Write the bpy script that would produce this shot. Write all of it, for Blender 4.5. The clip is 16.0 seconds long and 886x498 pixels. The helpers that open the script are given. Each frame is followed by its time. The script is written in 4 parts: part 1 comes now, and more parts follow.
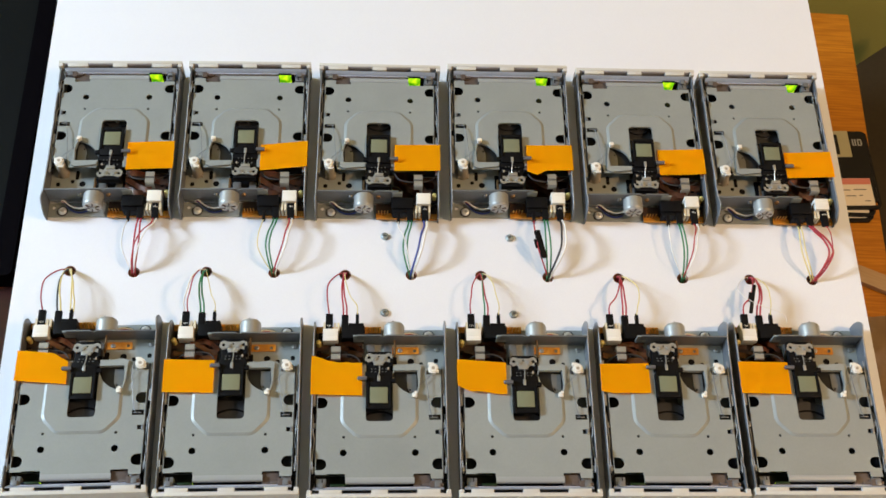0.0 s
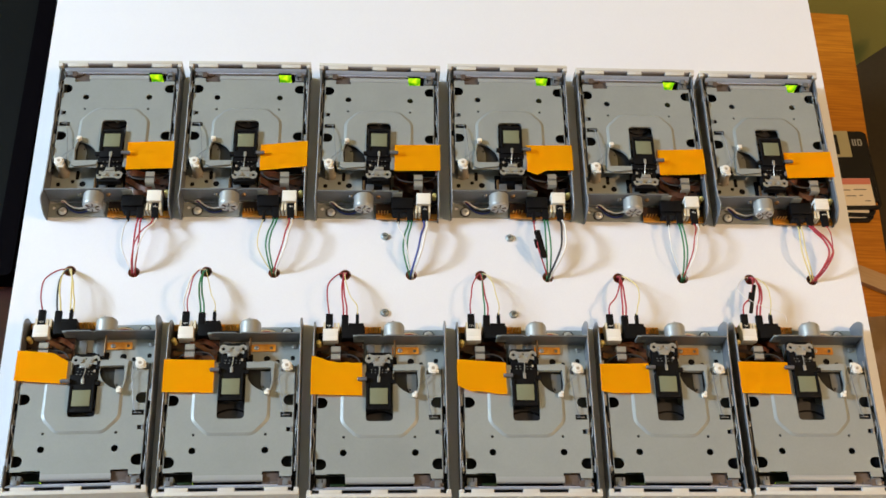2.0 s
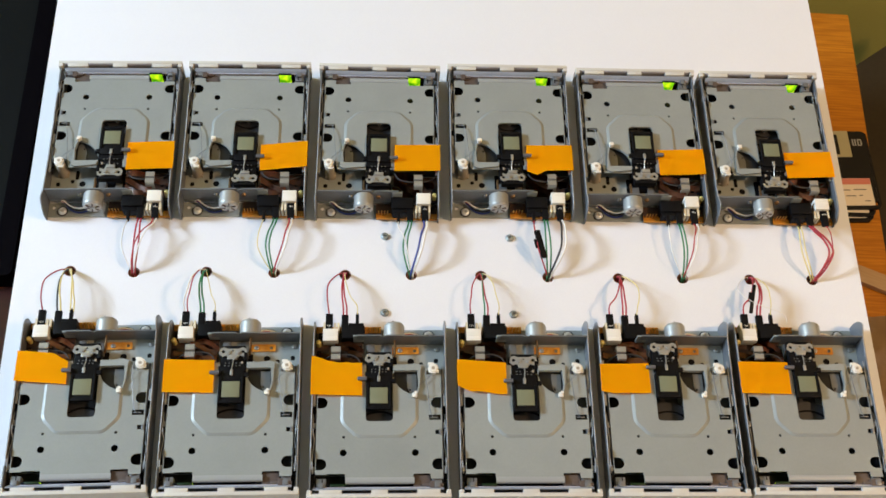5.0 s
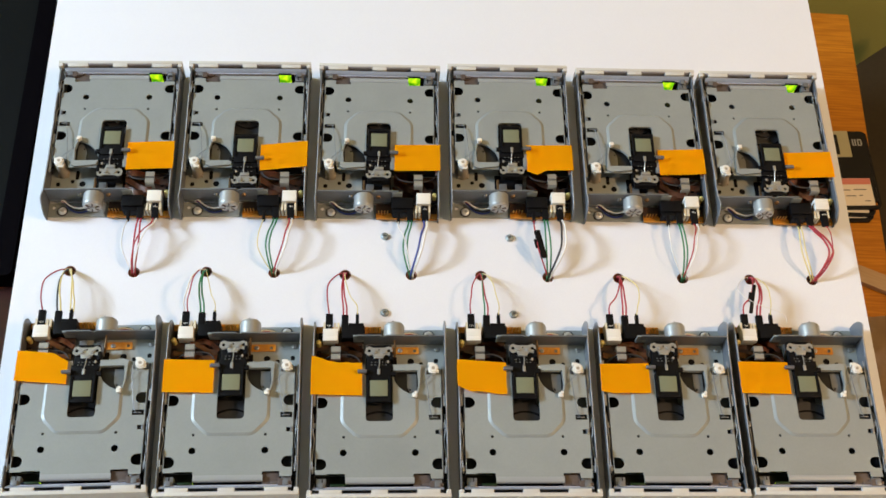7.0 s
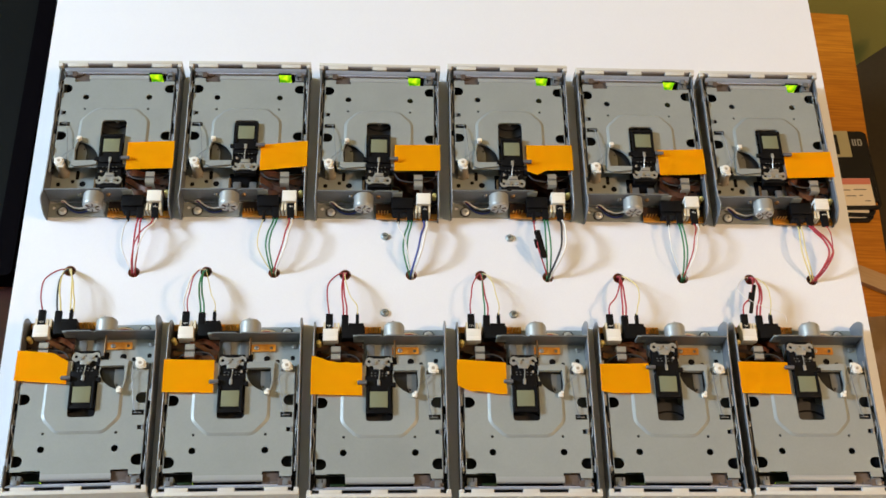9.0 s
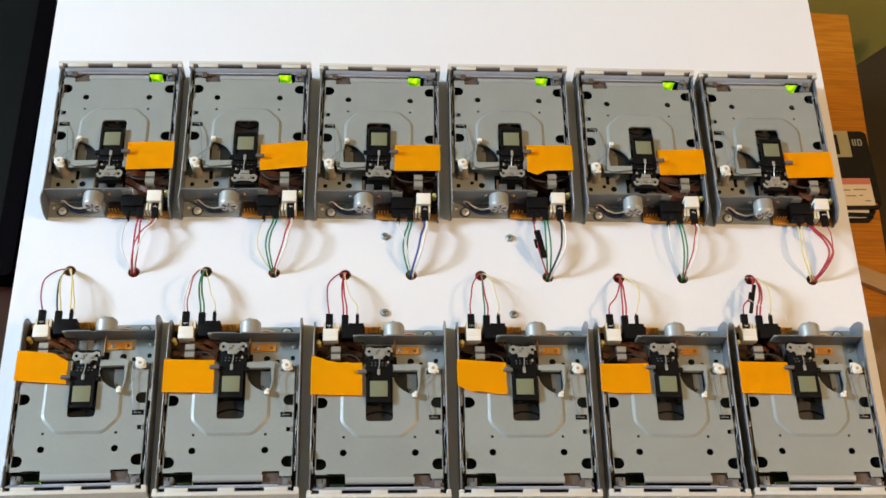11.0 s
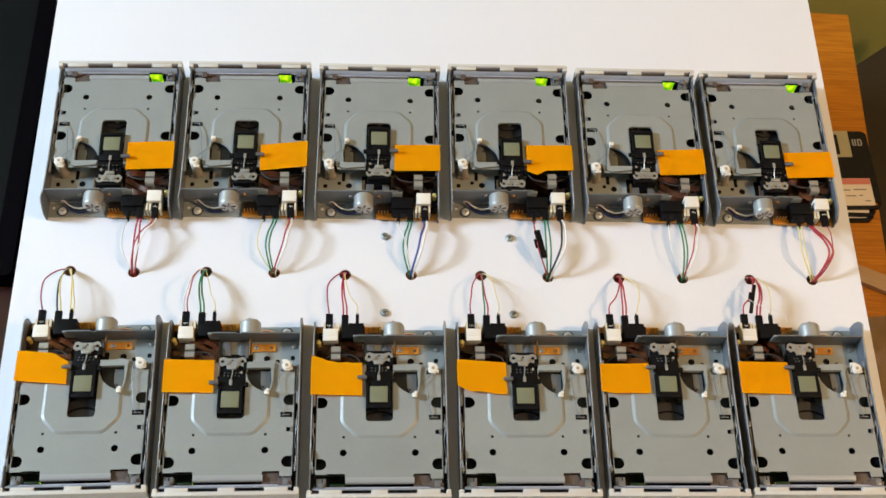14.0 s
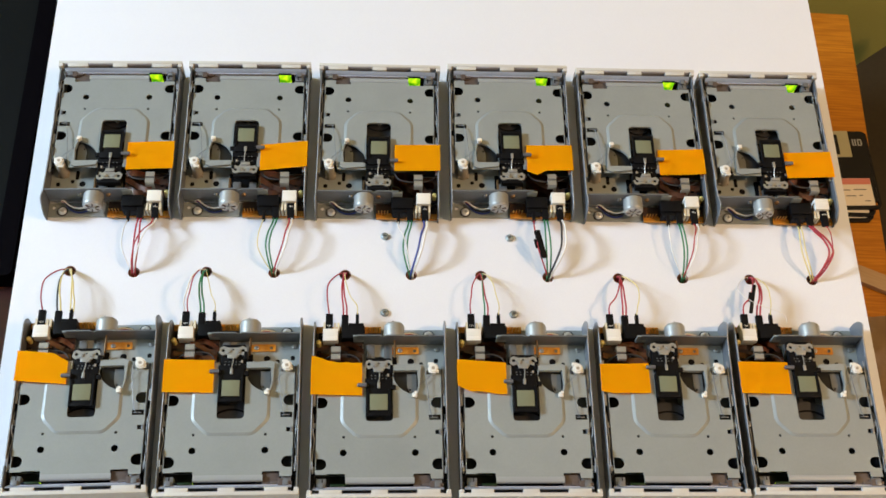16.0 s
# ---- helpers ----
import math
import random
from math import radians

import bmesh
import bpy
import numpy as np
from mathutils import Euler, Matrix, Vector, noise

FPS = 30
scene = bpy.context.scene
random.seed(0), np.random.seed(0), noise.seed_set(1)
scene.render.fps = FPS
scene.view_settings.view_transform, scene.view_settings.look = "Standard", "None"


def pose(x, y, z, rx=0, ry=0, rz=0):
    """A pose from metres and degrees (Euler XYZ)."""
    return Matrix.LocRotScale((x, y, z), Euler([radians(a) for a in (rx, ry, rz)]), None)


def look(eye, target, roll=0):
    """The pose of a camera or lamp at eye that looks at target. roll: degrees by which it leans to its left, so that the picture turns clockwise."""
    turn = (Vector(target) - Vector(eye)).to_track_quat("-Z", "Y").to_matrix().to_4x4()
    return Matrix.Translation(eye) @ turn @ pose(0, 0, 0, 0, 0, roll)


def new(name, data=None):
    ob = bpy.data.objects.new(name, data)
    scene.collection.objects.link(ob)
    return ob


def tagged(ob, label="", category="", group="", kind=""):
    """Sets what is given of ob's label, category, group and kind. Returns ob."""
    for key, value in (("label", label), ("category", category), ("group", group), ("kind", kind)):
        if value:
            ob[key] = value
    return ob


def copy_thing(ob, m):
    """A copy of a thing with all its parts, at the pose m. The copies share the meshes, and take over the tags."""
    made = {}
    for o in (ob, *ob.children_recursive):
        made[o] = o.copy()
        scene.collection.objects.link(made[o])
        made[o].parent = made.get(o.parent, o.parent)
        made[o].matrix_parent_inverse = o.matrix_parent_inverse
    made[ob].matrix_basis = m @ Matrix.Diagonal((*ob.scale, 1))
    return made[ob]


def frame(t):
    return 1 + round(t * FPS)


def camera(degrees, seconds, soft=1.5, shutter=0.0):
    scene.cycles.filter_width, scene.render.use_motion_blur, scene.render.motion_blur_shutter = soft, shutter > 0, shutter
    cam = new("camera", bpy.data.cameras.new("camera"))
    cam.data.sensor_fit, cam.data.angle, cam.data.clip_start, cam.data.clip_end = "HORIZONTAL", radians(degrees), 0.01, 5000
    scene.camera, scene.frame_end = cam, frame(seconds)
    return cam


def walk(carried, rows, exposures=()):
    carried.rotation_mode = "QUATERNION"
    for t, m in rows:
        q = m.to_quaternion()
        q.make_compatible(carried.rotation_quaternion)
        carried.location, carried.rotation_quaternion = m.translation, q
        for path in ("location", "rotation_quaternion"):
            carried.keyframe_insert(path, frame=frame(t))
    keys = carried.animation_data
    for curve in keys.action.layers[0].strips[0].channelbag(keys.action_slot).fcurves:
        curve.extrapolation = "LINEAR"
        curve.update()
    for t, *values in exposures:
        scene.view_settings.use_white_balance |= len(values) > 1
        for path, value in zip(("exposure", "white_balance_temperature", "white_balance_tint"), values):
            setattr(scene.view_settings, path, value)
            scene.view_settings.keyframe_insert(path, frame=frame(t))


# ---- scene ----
cam = camera(40.466, 16.0, soft=1.6)
CAM = pose(-0.050557, -0.430297, 0.852020, 27.886, -2.632, -1.040)
walk(cam, [(0.0, CAM), (16.0, CAM)])
scene.view_settings.exposure = -0.17

# ---- light: daylight from a window in the far wall, a warm room lamp on the other side ----
world = bpy.data.worlds.new("room_air")
scene.world = world
world.use_nodes = True
world.node_tree.nodes["Background"].inputs[0].default_value = (0.6, 0.7, 0.9, 1)
world.node_tree.nodes["Background"].inputs[1].default_value = 0.35


def area(name, eye, target, size, size_y, power, colour):
    data = bpy.data.lights.new(name, "AREA")
    data.shape, data.size, data.size_y, data.energy, data.color = "RECTANGLE", size, size_y, power, colour
    ob = new(name, data)
    ob.matrix_world = look(eye, target)
    return ob


area("window_daylight", (-2.36, 0.30, 1.28), (-0.05, 0.0, 0.0), 0.46, 0.42, 137.0, (0.605, 0.775, 1.0))
area("room_lamp_light", (1.26, -0.28, 1.40), (0.0, 0.0, 0.0), 0.20, 0.20, 25.0, (1.0, 0.64, 0.345))

MM = 0.001


# ---- materials ----
def material(name, base, rough=0.5, metal=0.0, grain=0.0, scale=200.0, stain=0.0, stain_scale=12.0, bump=0.0, tint=None, vary=0.0,
             stretch=(1, 1, 1), coat=0.0, spec=0.5):
    """A surface with fine grain and larger stains, at real-world size."""
    m = bpy.data.materials.new(name)
    m.use_nodes = True
    nt = m.node_tree
    b = nt.nodes["Principled BSDF"]
    b.inputs["Roughness"].default_value, b.inputs["Metallic"].default_value = rough, metal
    b.inputs["Coat Weight"].default_value, b.inputs["Specular IOR Level"].default_value = coat, spec
    tc = nt.nodes.new("ShaderNodeTexCoord")
    mp = nt.nodes.new("ShaderNodeMapping")
    mp.inputs["Scale"].default_value = stretch
    nt.links.new(tc.outputs["Object"], mp.inputs[0])
    info = nt.nodes.new("ShaderNodeObjectInfo")
    off = nt.nodes.new("ShaderNodeVectorMath")
    off.operation = "ADD"
    nt.links.new(mp.outputs[0], off.inputs[0])
    nt.links.new(info.outputs["Random"], off.inputs[1])
    n1, n2 = nt.nodes.new("ShaderNodeTexNoise"), nt.nodes.new("ShaderNodeTexNoise")
    n1.inputs["Scale"].default_value, n2.inputs["Scale"].default_value = scale, stain_scale
    n1.inputs["Detail"].default_value, n2.inputs["Detail"].default_value = 3.0, 4.0
    for n in (n1, n2):
        nt.links.new(off.outputs[0], n.inputs["Vector"])
    dark = tint or tuple(c * 0.55 for c in base)
    mix1, mix2 = nt.nodes.new("ShaderNodeMix"), nt.nodes.new("ShaderNodeMix")
    for mx in (mix1, mix2):
        mx.data_type = "RGBA"
    mix1.inputs["A"].default_value = (*base, 1)
    mix1.inputs["B"].default_value = (*dark, 1)
    r1, r2 = nt.nodes.new("ShaderNodeMapRange"), nt.nodes.new("ShaderNodeMapRange")
    for r, amount, n in ((r1, grain, n1), (r2, stain, n2)):
        r.inputs["From Min"].default_value, r.inputs["From Max"].default_value = 0.35, 0.7
        r.inputs["To Max"].default_value = amount
        nt.links.new(n.outputs[0], r.inputs[0])
    nt.links.new(r1.outputs[0], mix1.inputs["Factor"])
    nt.links.new(r2.outputs[0], mix2.inputs["Factor"])
    nt.links.new(mix1.outputs["Result"], mix2.inputs["A"])
    mix2.inputs["B"].default_value = (*dark, 1)
    last = mix2.outputs["Result"]
    if vary:
        hsv = nt.nodes.new("ShaderNodeHueSaturation")
        vr = nt.nodes.new("ShaderNodeMapRange")
        vr.inputs["To Min"].default_value, vr.inputs["To Max"].default_value = 1 - vary, 1 + vary
        nt.links.new(info.outputs["Random"], vr.inputs[0])
        nt.links.new(vr.outputs[0], hsv.inputs["Value"])
        nt.links.new(last, hsv.inputs["Color"])
        last = hsv.outputs[0]
    nt.links.new(last, b.inputs["Base Color"])
    if grain or stain:
        rr = nt.nodes.new("ShaderNodeMapRange")
        rr.inputs["To Min"].default_value, rr.inputs["To Max"].default_value = max(0.02, rough - 0.08), min(1.0, rough + 0.1)
        nt.links.new(n2.outputs[0], rr.inputs[0])
        nt.links.new(rr.outputs[0], b.inputs["Roughness"])
    if bump:
        bp = nt.nodes.new("ShaderNodeBump")
        bp.inputs["Strength"].default_value, bp.inputs["Distance"].default_value = bump, 0.00006
        nt.links.new(n1.outputs[0], bp.inputs["Height"])
        nt.links.new(bp.outputs[0], b.inputs["Normal"])
    return m


WHITE_PAINT = material("white_board_paint", (0.655, 0.662, 0.69), 0.55, grain=0.06, scale=900, stain=0.06, stain_scale=7, bump=0.12)
STEEL = material("zinc_plated_steel", (0.252, 0.271, 0.260), 0.42, 0.1, grain=0.10, scale=700, stain=0.18, stain_scale=25, bump=0.05, vary=0.05, spec=0.35)
WALL_STEEL = material("chassis_side_steel", (0.1892, 0.2024, 0.22), 0.42, 0.5, grain=0.2, scale=500, stain=0.3, stain_scale=40, bump=0.08)
# inner steel, darkened in colour to carry the shade inside the drive
SHADED_STEEL = material("shaded_inner_steel", (0.06, 0.06, 0.064), 0.4, 0.5, grain=0.3, scale=400, stain=0.4, stain_scale=60)
MOTOR_STEEL = material("motor_can_steel", (0.33, 0.335, 0.32), 0.4, 0.4, grain=0.12, scale=900, stain=0.15, stain_scale=80)
BRIGHT = material("nickel_plate", (0.3696, 0.3696, 0.352), 0.36, 0.6, grain=0.1, scale=900, stain=0.1, stain_scale=90)
BLACK = material("black_moulded_plastic", (0.004, 0.004, 0.0045), 0.45, grain=0.3, scale=900, stain=0.2, stain_scale=90, tint=(0.009, 0.009, 0.01), spec=0.09)
CREAM = material("cream_bezel_plastic", (0.50, 0.48, 0.43), 0.55, grain=0.1, scale=900, stain=0.12, stain_scale=30, spec=0.3)
WHITE_PLASTIC = material("white_nylon", (0.66, 0.63, 0.56), 0.4, grain=0.05, scale=900, stain=0.08, stain_scale=60)
BEIGE = material("beige_nylon", (0.34, 0.29, 0.225), 0.5, grain=0.2, scale=600, stain=0.3, stain_scale=90)
ORANGE = material("orange_paper", (1.0, 0.435, 0.002), 1.0, grain=0.05, scale=1500, stain=0.08, stain_scale=40, spec=0.05, tint=(1.0, 0.40, 0.002))
PCB = material("amber_circuit_board", (0.58, 0.235, 0.018), 0.4, grain=0.4, scale=500, stain=0.4, stain_scale=150, tint=(0.24, 0.09, 0.012))
FLEX = material("brown_flex_film", (0.12, 0.042, 0.02), 0.2, grain=0.3, scale=300, stain=0.4, stain_scale=120, tint=(0.03, 0.013, 0.009), coat=0.4)
GOLD = material("gold_pin", (0.66, 0.4224, 0.1408), 0.3, 0.9, grain=0.1, scale=900)
PAD = material("head_shield_tin", (0.165, 0.172, 0.105), 0.5, 0.0, grain=0.08, scale=900, stain=0.12, stain_scale=120, spec=0.2)
OAK = material("honey_oak", (0.50, 0.19, 0.013), 0.45, grain=0.85, scale=60, stain=0.35, stain_scale=6, bump=0.15, tint=(0.27, 0.085, 0.006), stretch=(0.4, 8.0, 1.0), spec=0.25)

# near-black colour for the shaded depth behind the lever window
WINDOW_SHADE = material("window_shade_grey", (0.035, 0.035, 0.035), 0.35, 0.5, grain=0.2, scale=300, stain=0.4, stain_scale=70)
LEAF = material("dark_green_plastic", (0.006, 0.022, 0.006), 0.4, grain=0.1, scale=400, spec=0.3)
BROWN_PLASTIC = material("brown_sensor_plastic", (0.088, 0.066, 0.0572), 0.45, grain=0.2, scale=600, stain=0.3, stain_scale=90)
LILAC = material("blue_grey_steel", (0.30, 0.33, 0.39), 0.36, 0.2, grain=0.1, scale=600, stain=0.3, stain_scale=40)
BOARD_DARK = material("dark_populated_board", (0.0616, 0.02816, 0.01408), 0.4, grain=0.5, scale=500, stain=0.5, stain_scale=150, tint=(0.0132, 0.0088, 0.00792))
END_CAP = material("pale_motor_end", (0.484, 0.4664, 0.44), 0.45, 0.2, grain=0.15, scale=700, stain=0.3, stain_scale=200)
CHROME = material("bright_screw_zinc", (0.6336, 0.6424, 0.6336), 0.32, 0.4, grain=0.1, scale=900)
BRONZE = material("bronze_screw", (0.176, 0.1056, 0.0484), 0.35, 0.6, grain=0.2, scale=700)
GUARD = material("dull_guard_steel", (0.035, 0.032, 0.031), 0.5, 0.0, grain=0.2, scale=500, spec=0.3)
PALE = material("pale_zinc", (0.28, 0.295, 0.27), 0.45, 0.1, grain=0.08, scale=700, stain=0.15, stain_scale=60, spec=0.35)
# lip zinc, lighter and bluer than the deck to carry a sky reflection
LIP = material("sky_tinted_lip_zinc", (0.29, 0.305, 0.305), 0.42, 0.15, grain=0.06, scale=700, stain=0.1, stain_scale=40, spec=0.4)
# grey toned for the shaded gaps between the bezel tabs
GAP_SHADE_GREY = material("shaded_bezel_inside", (0.34, 0.32, 0.33), 0.5, grain=0.2, scale=600, stain=0.3, stain_scale=60)
LATCH = material("dull_latch_zinc", (0.15, 0.155, 0.15), 0.4, 0.3, grain=0.2, scale=500, stain=0.3, stain_scale=60)
BOARD_SCREW = material("weathered_screw_zinc", (0.30, 0.33, 0.32), 0.45, 0.5, grain=0.3, scale=700, stain=0.4, stain_scale=300)
IVORY = material("ivory_nylon", (0.60, 0.53, 0.38), 0.45, grain=0.1, scale=900, stain=0.15, stain_scale=90)
WORN_EDGE = material("worn_edge_zinc", (0.30, 0.31, 0.32), 0.5, 0.2, grain=0.4, scale=300, stain=0.6, stain_scale=60)
FLAP = material("pale_lilac_plastic", (0.42, 0.43, 0.50), 0.4, grain=0.1, scale=600, stain=0.15, stain_scale=40)
YELLOW = material("yellow_resin", (0.5456, 0.44, 0.1408), 0.35, grain=0.1, scale=500)
CLIP = material("dark_grey_clip", (0.0968, 0.0968, 0.1056), 0.4, grain=0.2, scale=700)
W_RED = material("red_wire", (0.33, 0.022, 0.034), 0.45, grain=0.1, scale=900)
W_WHITE = material("white_wire", (0.66, 0.6336, 0.5808), 0.4, grain=0.1, scale=900)
W_BLUE = material("blue_wire", (0.0264, 0.044, 0.2288), 0.4, grain=0.1, scale=900)
W_BLACK = material("black_wire", (0.0132, 0.01232, 0.01408), 0.4, grain=0.1, scale=900)
W_GREEN = material("green_wire", (0.0176, 0.1496, 0.0528), 0.4, grain=0.1, scale=900)
W_YELLOW = material("yellow_wire", (0.60, 0.50, 0.21), 0.45, grain=0.1, scale=900)
OLIVE = material("olive_wall_paint", (0.41, 0.335, 0.06), 0.7, grain=0.08, scale=300, stain=0.1, stain_scale=3)
# pale tone of the out-of-view walls, chosen to bounce more neutral light
BOUNCE_WALL = material("cream_bounce_wall", (0.66, 0.63, 0.55), 0.7, grain=0.08, scale=300, stain=0.1, stain_scale=3)
BROWN = material("dark_brown_leather", (0.034, 0.022, 0.010), 0.55, grain=0.4, scale=160, stain=0.3, stain_scale=8, bump=0.3, spec=0.3)
MAHOGANY = material("dark_mahogany", (0.0396, 0.0088, 0.00528), 0.35, grain=0.5, scale=40, stain=0.4, stain_scale=6, tint=(0.0132, 0.00352, 0.00264), stretch=(1, 8, 1))
PIANO = material("black_gloss_plastic", (0.0015, 0.001, 0.0015), 0.6, grain=0.3, scale=500, tint=(0.003, 0.002, 0.003), spec=0.02)
SCREEN = material("dark_screen_glass", (0.0045, 0.005, 0.005), 0.5, grain=0.2, scale=20, stain=0.4, stain_scale=4, spec=0.08)
# out-of-view ceiling, toned down to weaken reflections in the decks
CEIL = material("bounce_limiting_ceiling", (0.50, 0.48, 0.43), 0.8, grain=0.05, scale=200, stain=0.05, stain_scale=2)
CARPET = material("dark_carpet", (0.044, 0.0264, 0.0176), 0.9, grain=0.6, scale=300, stain=0.3, stain_scale=5, bump=0.5)
LABEL = material("disk_label_paper", (0.6688, 0.5896, 0.4752), 0.7, grain=0.08, scale=800)
PINK = material("pink_label_band", (0.5456, 0.176, 0.132), 0.7, grain=0.08, scale=800)
SHUTTER = material("beige_shutter", (0.3696, 0.3344, 0.2112), 0.4, 0.2, grain=0.1, scale=800)
INK = material("grey_ink", (0.1408, 0.132, 0.1232), 0.7)


# ---- mesh helpers, all in millimetres ----
def box(bm, x0, x1, y0, y1, z0, z1, bevel=0.0):
    r = bmesh.ops.create_cube(bm, size=1.0, matrix=Matrix.Translation(((x0 + x1) / 2, (y0 + y1) / 2, (z0 + z1) / 2)) @ Matrix.Diagonal((x1 - x0, y1 - y0, z1 - z0, 1)))
    if bevel:
        edges = {e for v in r["verts"] for e in v.link_edges}
        bmesh.ops.bevel(bm, geom=list(edges), offset=bevel, segments=2, affect="EDGES", profile=0.6)
    return bm


def cyl(bm, p, q, r0, r1=None, n=20, cap=True):
    p, q = Vector(p), Vector(q)
    m = Matrix.Translation((p + q) / 2) @ (q - p).to_track_quat("Z", "Y").to_matrix().to_4x4()
    bmesh.ops.create_cone(bm, cap_ends=cap, segments=n, radius1=r0, radius2=r0 if r1 is None else r1, depth=(q - p).length, matrix=m)
    return bm


def ring(x, y, r, n=20, start=0.0, end=360.0):
    full = end - start >= 360
    return [(x + r * math.cos(radians(start + (end - start) * i / (n if full else n - 1))), y + r * math.sin(radians(start + (end - start) * i / (n if full else n - 1)))) for i in range(n)]


def rounded(x0, x1, y0, y1, r, n=5):
    out = []
    for cx, cy, a in ((x1 - r, y1 - r, 0), (x0 + r, y1 - r, 90), (x0 + r, y0 + r, 180), (x1 - r, y0 + r, 270)):
        out += ring(cx, cy, r, n, a, a + 90)
    return out


def plate(bm, outline, holes, z0, z1):
    """A flat sheet with holes punched through it."""
    edges = []
    for loop in (outline, *holes):
        vs = [bm.verts.new((x, y, z1)) for x, y in loop]
        edges += [bm.edges.new((vs[i], vs[(i + 1) % len(vs)])) for i in range(len(vs))]
    faces = [g for g in bmesh.ops.triangle_fill(bm, use_beauty=True, use_dissolve=False, edges=edges, normal=(0, 0, 1))["geom"] if isinstance(g, bmesh.types.BMFace)]
    low = bmesh.ops.extrude_face_region(bm, geom=faces)["geom"]
    bmesh.ops.translate(bm, verts=[g for g in low if isinstance(g, bmesh.types.BMVert)], vec=(0, 0, z0 - z1))
    bmesh.ops.recalc_face_normals(bm, faces=bm.faces[:])
    return bm


def side(bm, outline, x0, x1):
    """A sheet standing in the y-z plane."""
    a = [bm.verts.new((x0, y, z)) for y, z in outline]
    b = [bm.verts.new((x1, y, z)) for y, z in outline]
    n = len(a)
    bm.faces.new(a), bm.faces.new(b)
    for i in range(n):
        bm.faces.new((a[i], a[(i + 1) % n], b[(i + 1) % n], b[i]))
    bmesh.ops.recalc_face_normals(bm, faces=bm.faces[:])
    return bm


def tube(bm, pts, r, n=7):
    """A round wire along smoothed points."""
    pts = [Vector(p) for p in pts]
    path = []
    for i in range(len(pts) - 1):
        a, b, c, d = pts[max(i - 1, 0)], pts[i], pts[i + 1], pts[min(i + 2, len(pts) - 1)]
        for k in range(6):
            t = k / 6
            path.append(0.5 * (2 * b + (c - a) * t + (2 * a - 5 * b + 4 * c - d) * t * t + (3 * b - a - 3 * c + d) * t ** 3))
    path.append(pts[-1])
    rows = []
    up = Vector((0.3, 0.2, 1)).normalized()
    for i, p in enumerate(path):
        way = (path[min(i + 1, len(path) - 1)] - path[max(i - 1, 0)]).normalized()
        s = way.cross(up)
        s = s.normalized() if s.length > 1e-4 else Vector((1, 0, 0))
        w = s.cross(way)
        rows.append([bm.verts.new(p + r * (math.cos(2 * math.pi * k / n) * s + math.sin(2 * math.pi * k / n) * w)) for k in range(n)])
    for a, b in zip(rows, rows[1:]):
        for k in range(n):
            bm.faces.new((a[k], a[(k + 1) % n], b[(k + 1) % n], b[k]))
    bm.faces.new(rows[0][::-1]), bm.faces.new(rows[-1])
    return bm


def mesh_of(name, bm, mat, smooth=None, scale=MM):
    bmesh.ops.scale(bm, verts=bm.verts, vec=(scale, scale, scale))
    me = bpy.data.meshes.new(name)
    bm.to_mesh(me)
    bm.free()
    me.materials.append(mat)
    if smooth:
        me.shade_smooth()
        me.set_sharp_from_angle(angle=radians(smooth))
    return me


def part(name, bm, mat, parent, label="", smooth=35, at=None):
    ob = new(name, mesh_of(name, bm, mat, smooth))
    ob.parent = parent
    if at:
        ob.location = [c * MM for c in at]
    return tagged(ob, label) if label else ob


def thing(name, bm, mat, label, category, group="", kind="", smooth=35, m=None):
    ob = new(name, mesh_of(name, bm, mat, smooth))
    if m is not None:
        ob.matrix_world = m
    return tagged(ob, label, category, group, kind)


def bm_new():
    return bmesh.new()


# ---- the floppy drive: origin between the two deck holes, on the board; +y to its front ----
GLOW = bpy.data.materials.new("green_indicator_glow")
GLOW.use_nodes = True
GLOW.node_tree.nodes["Principled BSDF"].inputs["Base Color"].default_value = (0.10, 0.55, 0.02, 1)
GLOW.node_tree.nodes["Principled BSDF"].inputs["Emission Color"].default_value = (0.16, 1.0, 0.01, 1)
GLOW.node_tree.nodes["Principled BSDF"].inputs["Emission Strength"].default_value = 1.15
GLOW.node_tree.nodes["Principled BSDF"].inputs["Roughness"].default_value = 0.2
glow_noise = GLOW.node_tree.nodes.new("ShaderNodeTexNoise")
glow_noise.inputs["Scale"].default_value = 220.0
glow_ramp = GLOW.node_tree.nodes.new("ShaderNodeValToRGB")
glow_ramp.color_ramp.elements[0].position, glow_ramp.color_ramp.elements[0].color = 0.38, (0.04, 0.30, 0.0, 1)
glow_ramp.color_ramp.elements[1].position, glow_ramp.color_ramp.elements[1].color = 0.62, (0.72, 1.0, 0.01, 1)
glow_at = GLOW.node_tree.nodes.new("ShaderNodeTexCoord")
GLOW.node_tree.links.new(glow_at.outputs["Object"], glow_noise.inputs["Vector"])
GLOW.node_tree.links.new(glow_noise.outputs[0], glow_ramp.inputs[0])
GLOW.node_tree.links.new(glow_ramp.outputs[0], GLOW.node_tree.nodes["Principled BSDF"].inputs["Emission Color"])


